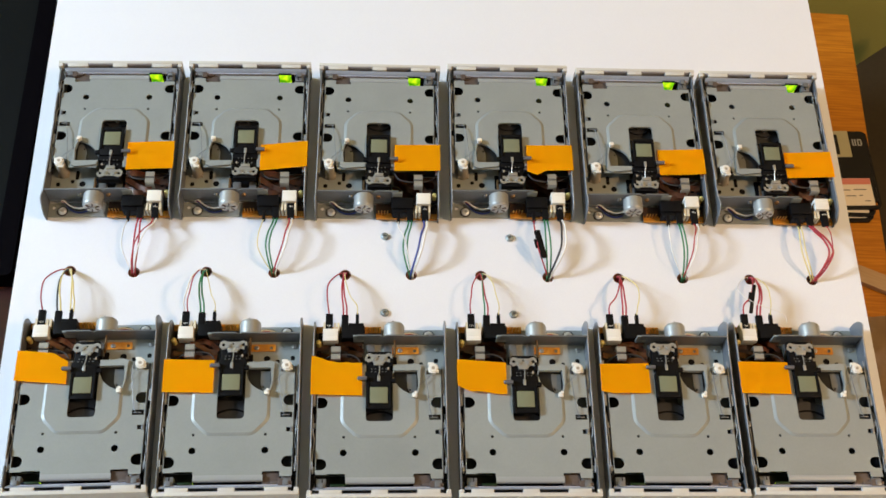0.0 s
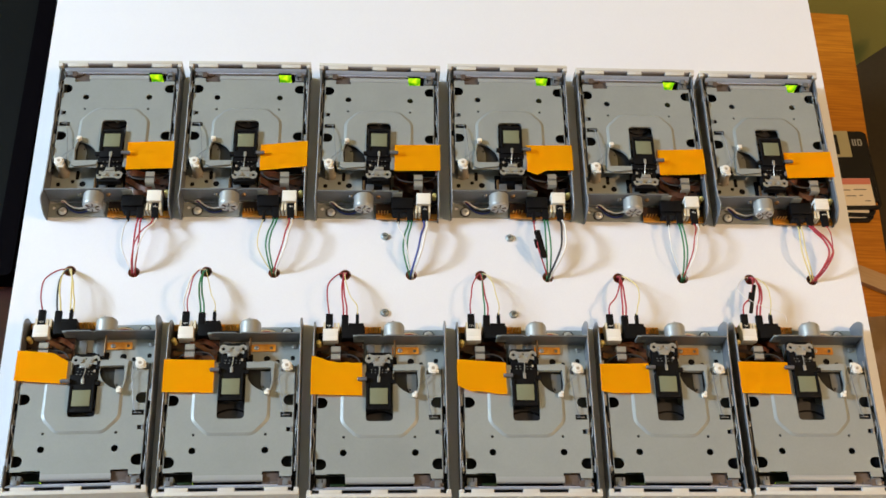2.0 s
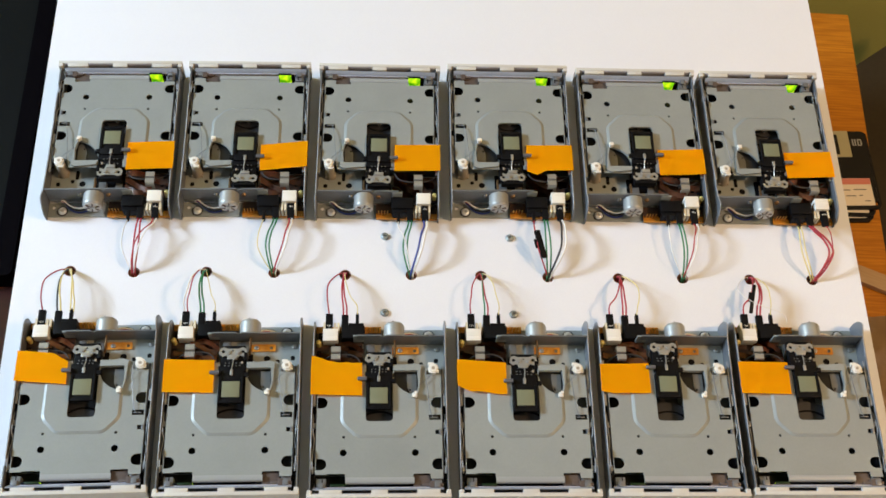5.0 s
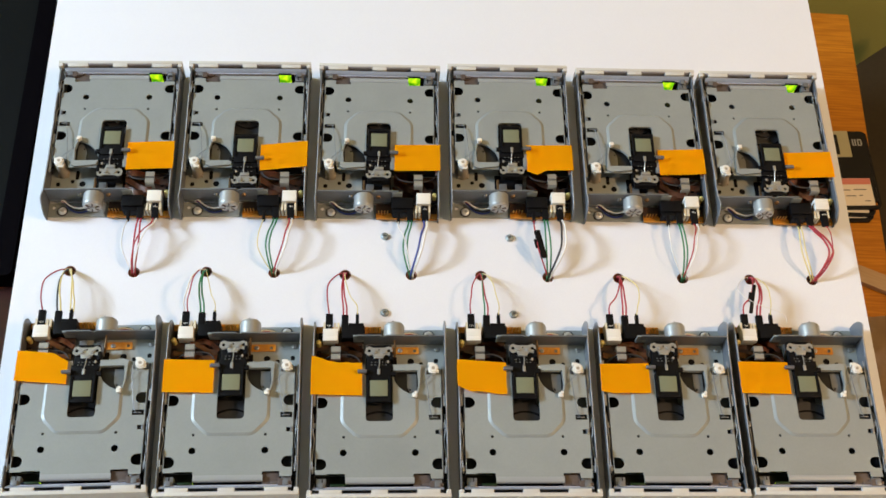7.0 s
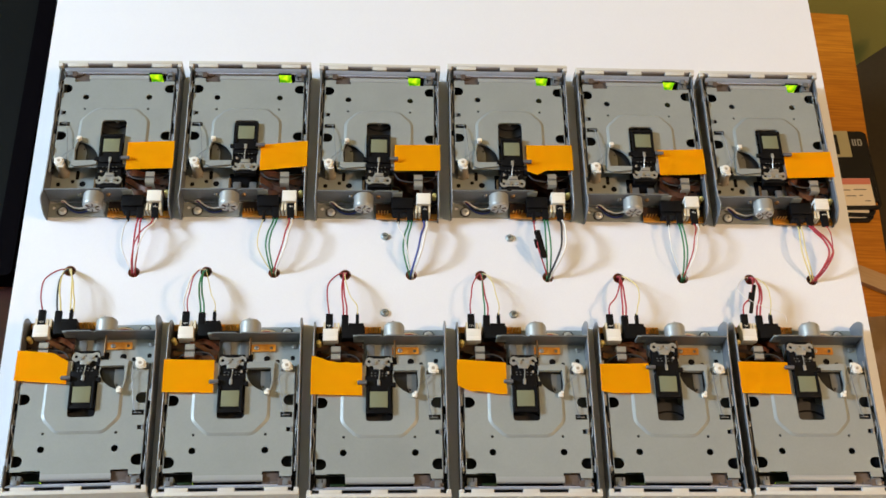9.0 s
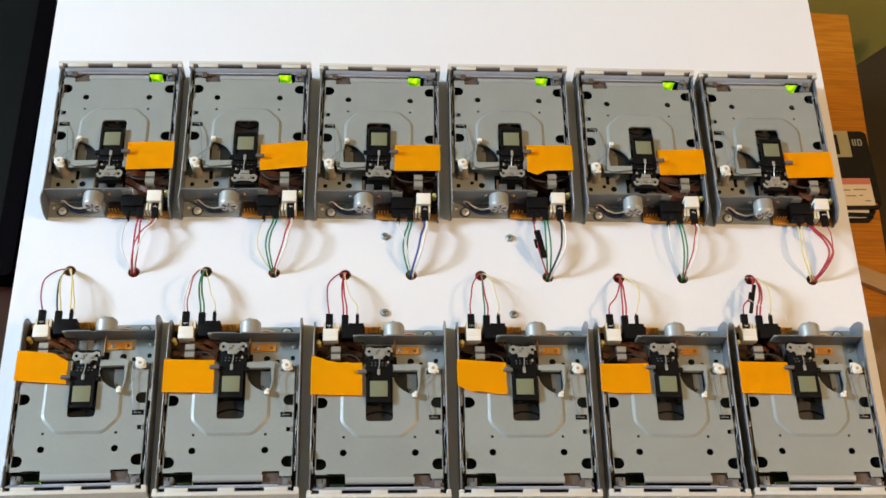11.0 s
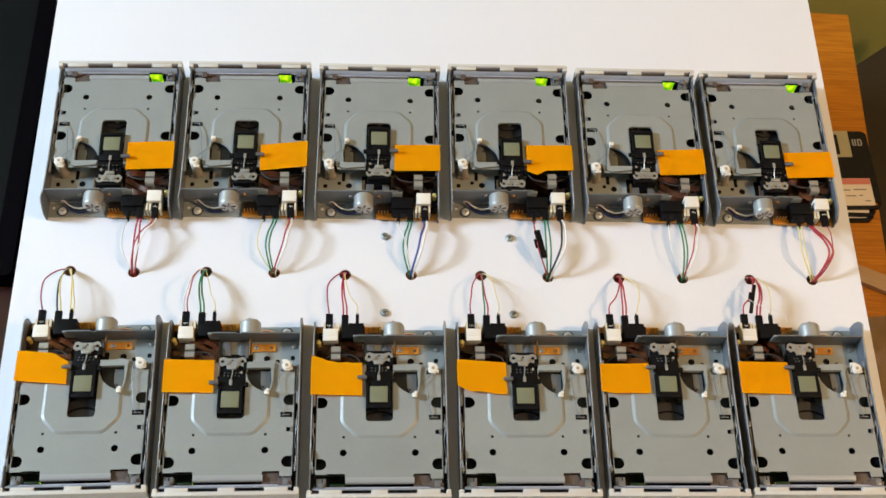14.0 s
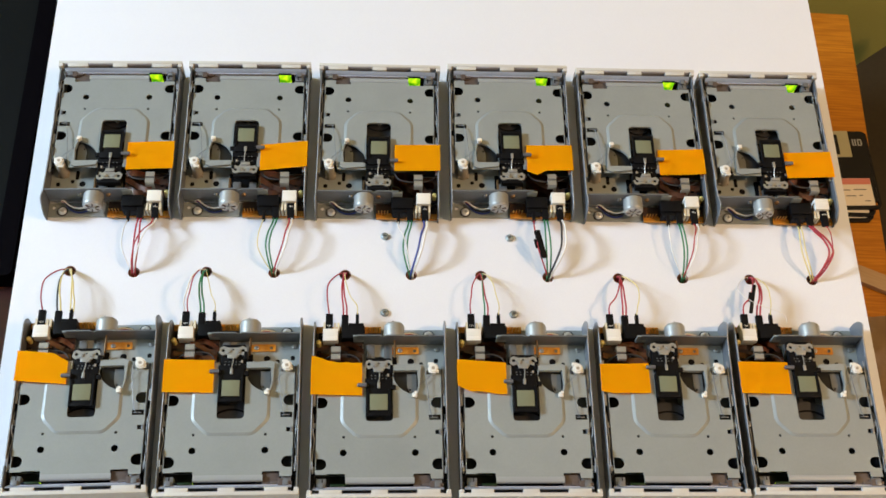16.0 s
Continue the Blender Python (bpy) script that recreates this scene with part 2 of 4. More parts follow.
def floppy_drive():
    drive = new("floppy_drive")
    # chassis tray: floor with a rear shelf
    tray = part("chassis_floor", plate(bm_new(), [(-48.9, -91.4), (48.9, -91.4), (48.9, 31), (-48.9, 31)], [], 0.3, 1.3), STEEL, drive)
    part("rear_flange", plate(bm_new(), [(-48.9, -104.4), (48.9, -104.4), (48.9, -91.6), (-48.9, -91.6)], [ring(-44.6, -96, 1.6, 12), rounded(-30.5, -28.5, -98, -94.5, 0.5, 3)], -3.5, -2.6), STEEL, drive, "grey steel flange screwed to the board")
    part("floor_screw", screw_bm(-37.6, -99.4, -2.2, 3.5), CHROME, drive, "bright cross-head screw")
    part("screw_washer", plate(bm_new(), ring(-37.6, -99.4, 4.4, 24), [ring(-37.6, -99.4, 2.0, 24)], -2.6, -2.15), GUARD, drive, "dark flat washer")
    # tray under the deck, dark so the gaps and slot read as shaded
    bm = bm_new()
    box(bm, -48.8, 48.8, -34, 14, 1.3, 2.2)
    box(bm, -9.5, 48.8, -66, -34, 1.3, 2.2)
    part("inner_tray", bm, SHADED_STEEL, drive, "inner tray coloured dark for the shade inside the drive")
    bm = plate(bm_new(), [(-48.8, -90.6), (11, -90.6), (11, -66.2), (-9.6, -66.2), (-9.6, -34.2), (-48.8, -34.2)], [], 1.3, 1.7)
    shelf = part("rear_shelf", bm, PALE, drive, "pale grey steel shelf behind the deck")
    # holes are uncut: black discs on the shelf stand for their shade
    for x, y, r in ((-23.6, -76.2, 2.5), (-31.6, -74.0, 1.6)):
        bm = bm_new()
        cyl(bm, (x, y, 1.7), (x, y, 1.8), r, n=18)
        part("shelf_hole", bm, BLACK, shelf, "black disc standing for a shaded hole in the shelf")
    # slots likewise, black patches laid on the shelf for the dark within
    for x0, x1, y0, y1 in ((-29.6, -26.8, -72, -64), (-44.5, -41.3, -78.5, -75), (-13.0, 10.6, -80.0, -66.8)):
        bm = bm_new()
        plate(bm, rounded(x0, x1, y0, y1, 1.0, 4), [], 1.7, 1.8)
        part("shelf_slot", bm, BLACK, shelf)
    for x0, x1 in ((-9.6, -3.2), (3.8, 9.6)):
        bm = bm_new()
        box(bm, x0, x1, -89.6, -76.0, 1.75, 4.6, 0.4)
        part("guide_block", bm, LATCH, shelf, "dull grey guide block under the head")
    # side walls with worn, stepped profiles
    for sx, name in ((-1, "side_wall"), (1, "side_wall")):
        prof = [(-107, -3.5), (-107, 6), (-105.5, 12), (-103, 17), (-100.5, 20.2), (-98.5, 21), (-95.5, 19.6), (-91, 17.6), (-80, 16.6), (-64, 16.2), (-62, 15.6), (-20, 15.6), (-18, 16.4),
                (2, 16.4), (5, 14.6), (9, 14.6), (12, 16.6), (28.5, 17), (28.5, -3.5)]
        if sx > 0:
            prof = [(-107, -3.5), (-107, 7), (-104, 12), (-99, 15.4), (-90, 16.2), (-60, 16.2), (-18, 15.8), (3, 16.2), (6, 14.8), (10, 14.8), (13, 16.6), (28.5, 17), (28.5, -3.5)]
        w = part(name, side(bm_new(), prof, sx * 49.0, sx * 50.0), WALL_STEEL, drive, "blue-grey folded steel side wall")
        bm = bm_new()
        tube(bm, [(sx * 49.4, y, z) for y, z in prof[2:-2]], 0.5, 6)
        part("rolled_edge", bm, WORN_EDGE, w, "worn bright rolled edge", smooth=60)
        # disk cage flange inside each wall, wavy, in the shade-darkened steel
        prof = [(-66, 9), (-66, 13.5), (-60, 15.0), (-52, 16.4), (-46, 14.0), (-33, 13.6), (-28, 15.6), (-22, 14.2), (-3, 14.6), (0, 16.2), (4, 16.2), (7, 14), (14, 14), (17, 12), (17, 9)]
        part("cage_flange", side(bm_new(), prof, sx * 46.0, sx * 46.5), SHADED_STEEL, drive)
        bm = bm_new()
        tube(bm, [(sx * 48.2, -30, 13), (sx * 48.0, -16, 15.4), (sx * 47.2, -9, 13.5), (sx * 48.2, 4, 14.8), (sx * 47.8, 16, 15.6)], 0.4)
        box(bm, sx * 47.8 - 0.8, sx * 47.8 + 0.8, -72, -36, 12.5, 14.2)
        part("cage_spring", bm, WORN_EDGE, drive, "thin bent steel spring strip")
        # added black strip that gives the gap beside the deck its deep shade
        bm = bm_new()
        box(bm, sx * 47.7 - 1.2, sx * 47.7 + 1.2, -66, 20, 8.5, 10.5, 0.2)
        part("guide_rail", bm, BLACK, drive, "added black strip for the gap's shade beside the deck")
        for y in (-47, -21, 12):
            bm = bm_new()
            box(bm, sx * 47.4 - 1.4, sx * 47.4 + 1.4, y - 2.2, y + 2.2, 10.5, 14.2, 0.4)
            part("rail_clip", bm, WALL_STEEL, drive)
    # deck plate with its punched openings
    fan = [(-26.4, -42.5)] + ring(-28.0, -62.5, 18.2, 9, 82, 8) + [(-10.9, -62.6), (-28.0, -62.6), (-28.6, -52)]
    outline = [(-45.8, -60.5), (-34.5, -60.5), (-33.0, -68.5), (-9.9, -68.5), (-9.9, -26.4), (-9.5, -24.8), (-8.4, -23.9), (-7.0, -23.6), (7.2, -23.6), (8.8, -23.9), (9.7, -24.8), (10.0, -26.4),
               (10.0, -68), (45.8, -68), (45.8, 16.2), (37.5, 16.2), (37.5, 15.6), (24.6, 15.6), (24.2, 20), (-24.2, 20),
               (-24.6, 15.8), (-36.8, 15.6), (-37, 19.5), (-45.8, 19.5)]
    holes = [ring(-26, 0, 2.55), ring(26, 0, 2.55), ring(-25.9, -11.8, 1.05, 12), ring(25.9, -11.8, 1.05, 12),
             *[[(-45.4, y - 4.2)] + ring(-42.2, y, 4.2, 14, -90, 90) + [(-45.4, y + 4.2)] for y in (8.6, -38.2)], *[[(45.4, y + 4.2)] + ring(42.2, y, 4.2, 14, 90, 270) + [(45.4, y - 4.2)] for y in (8.6, -38.2)], fan[::-1],
             rounded(-44.9, -40.8, -17.2, -13.8, 0.4, 3), rounded(-44.9, -36.2, -28.8, -24.8, 0.5, 3)]
    deck = part("deck_plate", plate(bm_new(), outline, holes, 14.2, 15.0), STEEL, drive, "satin grey punched steel deck")
    # raised U-shaped panel pressed into the deck, sloped edges
    top = [(-26.4, -41), (-26.4, -23.6), (-16.3, -13.1), (16.3, -13.1), (26.4, -23.6), (26.4, -66)]
    out = [(-28.6, -41), (-28.6, -22.8), (-17.1, -10.9), (17.1, -10.9), (28.6, -22.8), (28.6, -66)]
    bm = bm_new()
    n = 7

    def soften(pts):
        res = [pts[0]]
        for i in range(1, len(pts) - 1):
            a, b, c = Vector(pts[i - 1]), Vector(pts[i]), Vector(pts[i + 1])
            d1, d2 = b + (a - b).normalized() * 4.0, b + (c - b).normalized() * 4.0
            for k in range(n):
                t = k / (n - 1)
                res.append(tuple((1 - t) ** 2 * d1 + 2 * t * (1 - t) * b + t * t * d2))
        return res + [pts[-1]]
    ins, mids, outs = soften(top), soften([((a[0] + b[0]) / 2, (a[1] + b[1]) / 2) for a, b in zip(top, out)]), soften(out)
    rows = [[bm.verts.new((x, y, z)) for x, y in loop] for loop, z in ((outs, 15.02), (mids, 15.7), (ins, 16.2))]
    for a, b in zip(rows, rows[1:]):
        for i in range(len(a) - 1):
            bm.faces.new((a[i], a[i + 1], b[i + 1], b[i]))
    flat = ins + [(10.05, -66), (10.05, -26.4), (9.75, -24.8), (8.8, -23.85), (7.2, -23.55), (-7.0, -23.55), (-8.4, -23.85), (-9.55, -24.8), (-9.95, -26.4), (-9.95, -58.0)] + ring(-28.0, -62.5, 18.4, 8, 14, 80)
    vs = [bm.verts.new((x, y, 16.2)) for x, y in flat]
    bmesh.ops.triangle_fill(bm, use_beauty=True, edges=[bm.edges.new((vs[i], vs[(i + 1) % len(vs)])) for i in range(len(vs))], normal=(0, 0, 1))
    bmesh.ops.remove_doubles(bm, verts=bm.verts, dist=0.005)
    bmesh.ops.recalc_face_normals(bm, faces=bm.faces[:])
    part("pressed_panel", bm, STEEL, deck, "raised panel pressed into the deck", smooth=11)
    # front tongue of the deck, bent down; its sky reflection is in the colour
    bm = bm_new()
    prof = [(18.4, 15.4), (18.8, 15.5), (21.6, 15.3), (22.5, 14.8), (22.9, 13.4), (22.3, 13.3), (21.9, 14.3), (21.3, 14.7), (18.4, 15.02)]
    side(bm, prof, -25.2, 24.2)
    part("front_lip", bm, LIP, deck, "bent-down front lip of the deck", smooth=60)
    # plate added below the lever window, darkened to stand for its inner shade
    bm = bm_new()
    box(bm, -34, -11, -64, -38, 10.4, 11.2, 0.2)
    part("lever_backing", bm, WINDOW_SHADE, drive, "added plate, dark for the shade behind the lever window")
    bm = plate(bm_new(), [(-27.6, -62), (-20.5, -62), (-20.5, -52), (-22.5, -46.5), (-25.6, -43.5), (-27.6, -47)], [ring(-22.6, -49.5, 0.9, 10)], 11.4, 12.0)
    part("latch_plate", bm, LATCH, drive, "pale zinc latch plate inside the lever window")
    # spindle disc under the slot, its colour darkened for the shade down there
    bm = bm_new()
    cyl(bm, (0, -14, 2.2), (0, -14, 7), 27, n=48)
    spindle = part("spindle_rotor", bm, SHADED_STEEL, drive, "spindle motor rotor coloured dark for the shade under the slot")
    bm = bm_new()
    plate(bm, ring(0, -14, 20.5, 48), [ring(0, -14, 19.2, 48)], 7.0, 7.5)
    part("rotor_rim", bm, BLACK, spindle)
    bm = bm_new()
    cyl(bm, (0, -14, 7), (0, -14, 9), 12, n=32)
    part("hub", bm, SHADED_STEEL, spindle)
    bm = bm_new()
    cyl(bm, (0.6, -20.6, 9), (0.6, -20.6, 10.4), 1.5, 1.2, n=14)
    part("drive_pin", bm, BRIGHT, spindle, "bright round drive pin")
    # bezel
    bm = bm_new()
    box(bm, -51.3, 51.3, 31.6, 34.2, -3.5, 19.4, 0.5)
    bez = part("front_bezel", bm, CREAM, drive, "cream plastic front bezel")
    for x0, x1 in ((-43.5, -27.0), (-6.2, 5.6), (26.4, 42.6)):
        bm = bm_new()
        box(bm, x0, x1, 28.4, 31.9, 15.8, 19.0, 0.3)
        part("bezel_tab", bm, CREAM, bez)
    for x in (-49.5, 49.5):
        bm = bm_new()
        box(bm, x - 1.7, x + 1.7, 28.6, 31.9, 10, 18.9, 0.3)
        part("bezel_corner", bm, CREAM, bez)
    bm = bm_new()
    side(bm, [(25.6, 13.8), (26.0, 14.8), (27.4, 16.8), (28.0, 17.3), (28.3, 17.0), (27.9, 16.2), (26.6, 14.2), (26.4, 13.8)], -46.0, 47.0)
    part("door_bar", bm, LILAC, bez, "blue-grey steel bar over the disk door", smooth=50)
    bm = bm_new()
    box(bm, -45.5, 46.5, 25.1, 25.7, 2.5, 14.0, 0.2)
    part("disk_door", bm, FLAP, bez, "pale lilac spring-loaded disk door")
    bm = bm_new()
    box(bm, -46.0, -31.0, 22.8, 24.8, 12.0, 14.6, 0.4)
    part("door_lever", bm, BROWN_PLASTIC, bez, "brown plastic lever of the disk door")
    # sheet added over the bezel's inner face, greyed as shade between the tabs
    bm = bm_new()
    box(bm, -46, 47, 31.0, 31.58, 13.6, 18.8, 0.1)
    part("bezel_liner", bm, GAP_SHADE_GREY, bez)
    # front corner guides
    for x0, x1 in ((-45, -38), (38, 45)):
        bm = bm_new()
        box(bm, x0, x1, 18.5, 27.5, 6, 13, 0.4)
        box(bm, x0 + 1.5, x1 - 1.5, 22, 26, 13, 15.5, 0.3)
        part("front_guide", bm, WALL_STEEL, drive)
    bm = bm_new()
    box(bm, -36.8, -24.6, 16.0, 25.5, 8, 12.6, 0.4)
    box(bm, -40, -36, 21, 28, 9, 15, 0.4)
    part("switch_block", bm, BROWN_PLASTIC, drive, "brown sensor block beside the disk slot")
    bm = bm_new()
    box(bm, -46, 46, 14, 28, 1.3, 3.5)
    part("front_floor_board", bm, BLACK, drive)
    # indicator
    bm = bm_new()
    box(bm, 24.2, 34.4, 23.4, 24.1, 2.0, 14.8, 0.2)
    led = part("indicator_lamp", bm, GLOW, drive, "lit green indicator light pipe")
    # opaque cover added on top and behind, blocks the glow towards the front
    bm = bm_new()
    box(bm, 24.0, 34.6, 23.35, 24.9, 14.85, 15.3, 0.1)
    box(bm, 24.0, 34.6, 24.2, 24.9, 2.0, 14.8, 0.1)
    part("light_pipe", bm, LEAF, led, "opaque dark green cover hiding the glow from the front")
    bm = bm_new()
    box(bm, 34.7, 37.2, 23.0, 24.8, 2.0, 14.4, 0.3)
    part("indicator_holder", bm, BLACK, led)
    bm = bm_new()
    box(bm, 40.2, 41.0, 18.4, 22.2, 14.9, 15.3, 0.1)
    part("deck_mark", bm, BLACK, deck)
    # motor bracket and stepper
    bm = bm_new()
    prof = [(-48.6, 1.4), (-48.6, 18.2), (-20, 18.4), (-17, 19.0), (-5, 19.0), (-4.4, 17.2), (-1.5, 17.2), (-1, 19.0), (17.0, 19.0), (17.4, 12), (12, 11), (12, 1.4)]
    vs = [[bm.verts.new((x, y, z)) for x, z in prof] for y in (-90.2, -91.2)]
    bm.faces.new(vs[0]), bm.faces.new(vs[1][::-1])
    for i in range(len(prof)):
        j = (i + 1) % len(prof)
        bm.faces.new((vs[0][i], vs[0][j], vs[1][j], vs[1][i]))
    bmesh.ops.recalc_face_normals(bm, faces=bm.faces[:])
    br = part("motor_bracket", bm, WALL_STEEL, drive, "upright grey steel motor bracket", smooth=20)
    for x in (-21.6, 0.6):
        bm = bm_new()
        cyl(bm, (x, -92.6, 10.5), (x, -91.2, 10.5), 1.7, 2.2, n=14)
        box(bm, x - 1.3, x + 1.3, -92.8, -92.5, 10.2, 10.8)
        part("bracket_screw", bm, LATCH if x < 0 else BRONZE, br, "small cross-head bracket screw")
    bm = bm_new()
    cyl(bm, (-11.0, -91.3, 10.2), (-11.0, -100.6, 10.2), 7.9, n=40)
    for y0, y1, r0, r1 in ((-100.6, -101.6, 7.9, 7.75), (-101.6, -102.3, 7.75, 7.4), (-102.3, -102.8, 7.4, 6.9)):
        cyl(bm, (-11.0, y1, 10.2), (-11.0, y0, 10.2), r1, r0, n=40)
    motor = part("stepper_motor", bm, MOTOR_STEEL, drive, "silver cylindrical stepper motor can")
    bm = bm_new()
    cyl(bm, (-11.0, -102.7, 10.2), (-11.0, -103.1, 10.2), 7.0, 6.7, n=36)
    cap = part("motor_end_cap", bm, END_CAP, motor, "pale round motor end with punched marks")
    bm = bm_new()
    cyl(bm, (-11.0, -103.0, 10.2), (-11.0, -103.9, 10.2), 1.6, n=16)
    part("end_bearing", bm, MOTOR_STEEL, cap)
    for a in range(0, 360, 60):
        c, d = math.cos(radians(a + 20)), math.sin(radians(a + 20))
        bm = bm_new()
        cyl(bm, (-11.0 + 2.6 * c, -103.2, 10.2 + 2.6 * d), (-11.0 + 5.9 * c, -103.2, 10.2 + 5.9 * d), 0.5, 0.8, n=8)
        part("punched_mark", bm, BROWN_PLASTIC, cap)
    bm = bm_new()
    cyl(bm, (-11.3, -90.2, 10.0), (-11.3, -76, 10.0), 0.8, n=10)
    for k in range(8):
        y = -86 + k * 1.1
        cyl(bm, (-11.3, y, 10.0), (-11.3, y + 0.5, 10.0), 1.1, n=10)
    part("lead_screw", bm, BRONZE, motor, "brass-coloured threaded lead screw")
    for k, (mat, dz) in enumerate(((W_RED, 2.6), (W_WHITE, 3.4), (W_BLUE, 0.6), (W_BLACK, 1.4), (W_BLUE, -0.6))):
        bm = bm_new()
        tube(bm, [(-17.5, -98 - k * 0.5, dz), (-24, -98.8 - k * 0.6, dz - 0.8), (-31, -96.4 - k * 0.5, dz - 0.8), (-36.5, -92.5, dz - 0.6 + k * 0.2), (-39, -91.9, 1.0)], 0.62)
        part("motor_lead", bm, mat, motor)
    # amber flex tongue with hole and screw
    bm = plate(bm_new(), rounded(-29.8, -4.2, -87.6, -81.8, 0.8, 3), [ring(-26.6, -84.6, 1.3, 12)], 2.6, 3.0)
    fx = part("amber_flex_tab", bm, PCB, drive, "amber flexible circuit tab")
    part("tab_screw", screw_bm(-15.6, -84.7, 3.0, 1.9), BRIGHT, fx)
    # rear circuit board and its connectors
    bm = plate(bm_new(), [(-1, -105.6), (48.6, -105.6), (48.6, -91.8), (-1, -91.8)], [ring(47, -103, 1.3, 10)], -1.6, -0.2)
    pcb = part("circuit_board", bm, BOARD_DARK, drive, "dark brown circuit board with soldered pins")
    bm = bm_new()
    box(bm, -1, 48.7, -106.0, -100.6, -1.8, 0.1, 0.2)
    part("board_edge", bm, PCB, pcb, "amber bare edge of the circuit board")
    bm = bm_new()
    box(bm, 11.4, 28.6, -102.0, -91.8, -0.2, 11.4, 0.8)
    box(bm, 12.2, 23.8, -105.2, -101.6, -0.2, 9.4, 0.7)
    box(bm, 22.4, 29.4, -104.4, -91.8, -0.2, 8.4, 0.5)
    part("data_connector", bm, BLACK, pcb, "black moulded data connector")
    for k in range(4):
        bm = bm_new()
        cyl(bm, (1.2 + k * 2.4, -102.0, -0.2), (1.2 + k * 2.4, -102.4, 7.0), 0.42, n=6)
        part("gold_pin", bm, GOLD, pcb)
    for k in range(14):
        bm = bm_new()
        cyl(bm, (22 + k * 1.9, -104.6, 0.0), (22 + k * 1.9, -104.6, 1.3), 0.5, n=6)
        part("solder_pin", bm, GOLD, pcb)
    bm = bm_new()
    box(bm, 31.6, 42.9, -98.8, -91.9, -0.2, 13.4, 0.5)
    box(bm, 31.6, 42.9, -92.4, -88.8, 4.0, 13.4, 0.4)
    con = part("power_connector", bm, WHITE_PLASTIC, pcb, "white four-pin power connector")
    for x, z in ((28.8, 8.0), (31.6, 9.6), (34.2, 9.6), (42.0, 10.4)):
        bm = bm_new()
        box(bm, x - 0.9, x + 0.9, -105.2, -98.6, -0.2, z, 0.25)
        part("connector_prong", bm, IVORY, con, "ivory connector prong")
    bm = bm_new()
    bmesh.ops.create_uvsphere(bm, u_segments=14, v_segments=10, radius=2.1, matrix=Matrix.Translation((46.2, -88.8, 9.5)))
    cyl(bm, (46.2, -88.8, 3.8), (46.2, -88.8, 9), 1.9, n=14)
    part("capacitor", bm, YELLOW, pcb, "small yellow capacitor")
    bm = bm_new()
    box(bm, 13, 48.7, -91.3, -68.5, 2.2, 3.8, 0.2)
    part("logic_board", bm, BOARD_DARK, drive, "dark brown logic board under the cables")
    for x, y, sx, sy in ((16, -86, 5, 3), (23, -81, 3.5, 5), (45, -96, 3, 5), (46, -82, 3, 3), (33, -84, 4, 2.2), (41, -79, 2.4, 2)):
        bm = bm_new()
        box(bm, x - sx / 2, x + sx / 2, y - sy / 2, y + sy / 2, 3.8, 5.6, 0.25)
        part("chip", bm, BLACK, pcb)
    # brown flex loops from the head and the metal clips that hold them
    for k, (x0, y0, x1, y1, zt) in enumerate(((13, -73, 46, -77.5, 13.5), (13, -79, 34, -85.5, 11.5), (12, -83.5, 30, -89, 9.0))):
        bm = bm_new()
        a, b = [], []
        for i in range(15):
            t = i / 14
            x, y = x0 + (x1 - x0) * t, y0 + (y1 - y0) * t + 1.5 * math.sin(t * 5 + k)
            z = 5 + (zt - 5) * (0.75 + 0.25 * math.sin(t * 6 + k * 2)) * (1 - 0.4 * t)
            a.append(bm.verts.new((x, y - 2.4, z - 0.6))), b.append(bm.verts.new((x, y + 2.4, z + 0.6)))
        for i in range(14):
            bm.faces.new((a[i], a[i + 1], b[i + 1], b[i]))
        bmesh.ops.solidify(bm, geom=bm.faces[:], thickness=0.18)
        part("flex_cable", bm, FLEX, drive, "glossy brown flexible film cable", smooth=60)
    for pts in ([(46, -71, 9), (38, -76.5, 13), (27, -78, 14.5), (18, -76, 14.5), (13.5, -70, 14)],):
        bm = bm_new()
        tube(bm, [(x, y, z - 2.5) for x, y, z in pts], 0.65, 8)
        part("cable_guard", bm, GUARD, drive, "bent grey wire guard over the flex cable", smooth=60)
    for y in (-74.6, -80.6):
        bm = bm_new()
        prof = [(y - 3.0, 6), (y - 3.0, 14.2), (y - 2.2, 15.4), (y + 1.6, 15.4), (y + 2.2, 14.6), (y + 2.2, 13), (y + 1.6, 13), (y + 1.4, 14.6), (y - 2.0, 14.6), (y - 2.3, 14), (y - 2.3, 6)]
        side(bm, prof, 29.4, 36.4)
        part("cable_clip", bm, BRIGHT, drive, "bent bright metal cable clip", smooth=40)
    bm = bm_new()
    box(bm, 12, 20, -91.6, -90.4, 6, 17.5, 0.2)
    part("bracket_ear", bm, STEEL, drive)
    # eject lever: arm strip, white post, beige foot, springs, white tip
    bm = plate(bm_new(), [(-30.4, -61), (-31.0, -67), (-27, -68.6), (-10.6, -66.6), (-10.2, -62.9), (-28.2, -63.0), (-28.9, -52), (-26.9, -43), (-27.8, -42.2), (-30.0, -51)], [], 15.3, 17.0)
    lever = part("eject_lever", bm, STEEL, drive, "pale grey curved eject lever arm")
    bm = bm_new()
    box(bm, -27.8, -24.0, -44.6, -41.0, 16.6, 19.6, 0.8)
    cyl(bm, (-26.6, -44.2, 16.6), (-26.6, -44.2, 20.6), 1.2, n=10)
    part("lever_tip", bm, WHITE_PLASTIC, lever, "white plastic lever tip")
    bm = bm_new()
    cyl(bm, (-40, -64.2, 15), (-40, -64.2, 18.0), 3.9, n=24)
    cyl(bm, (-40, -64.2, 18.0), (-40, -64.2, 18.8), 3.2, 2.6, n=24)
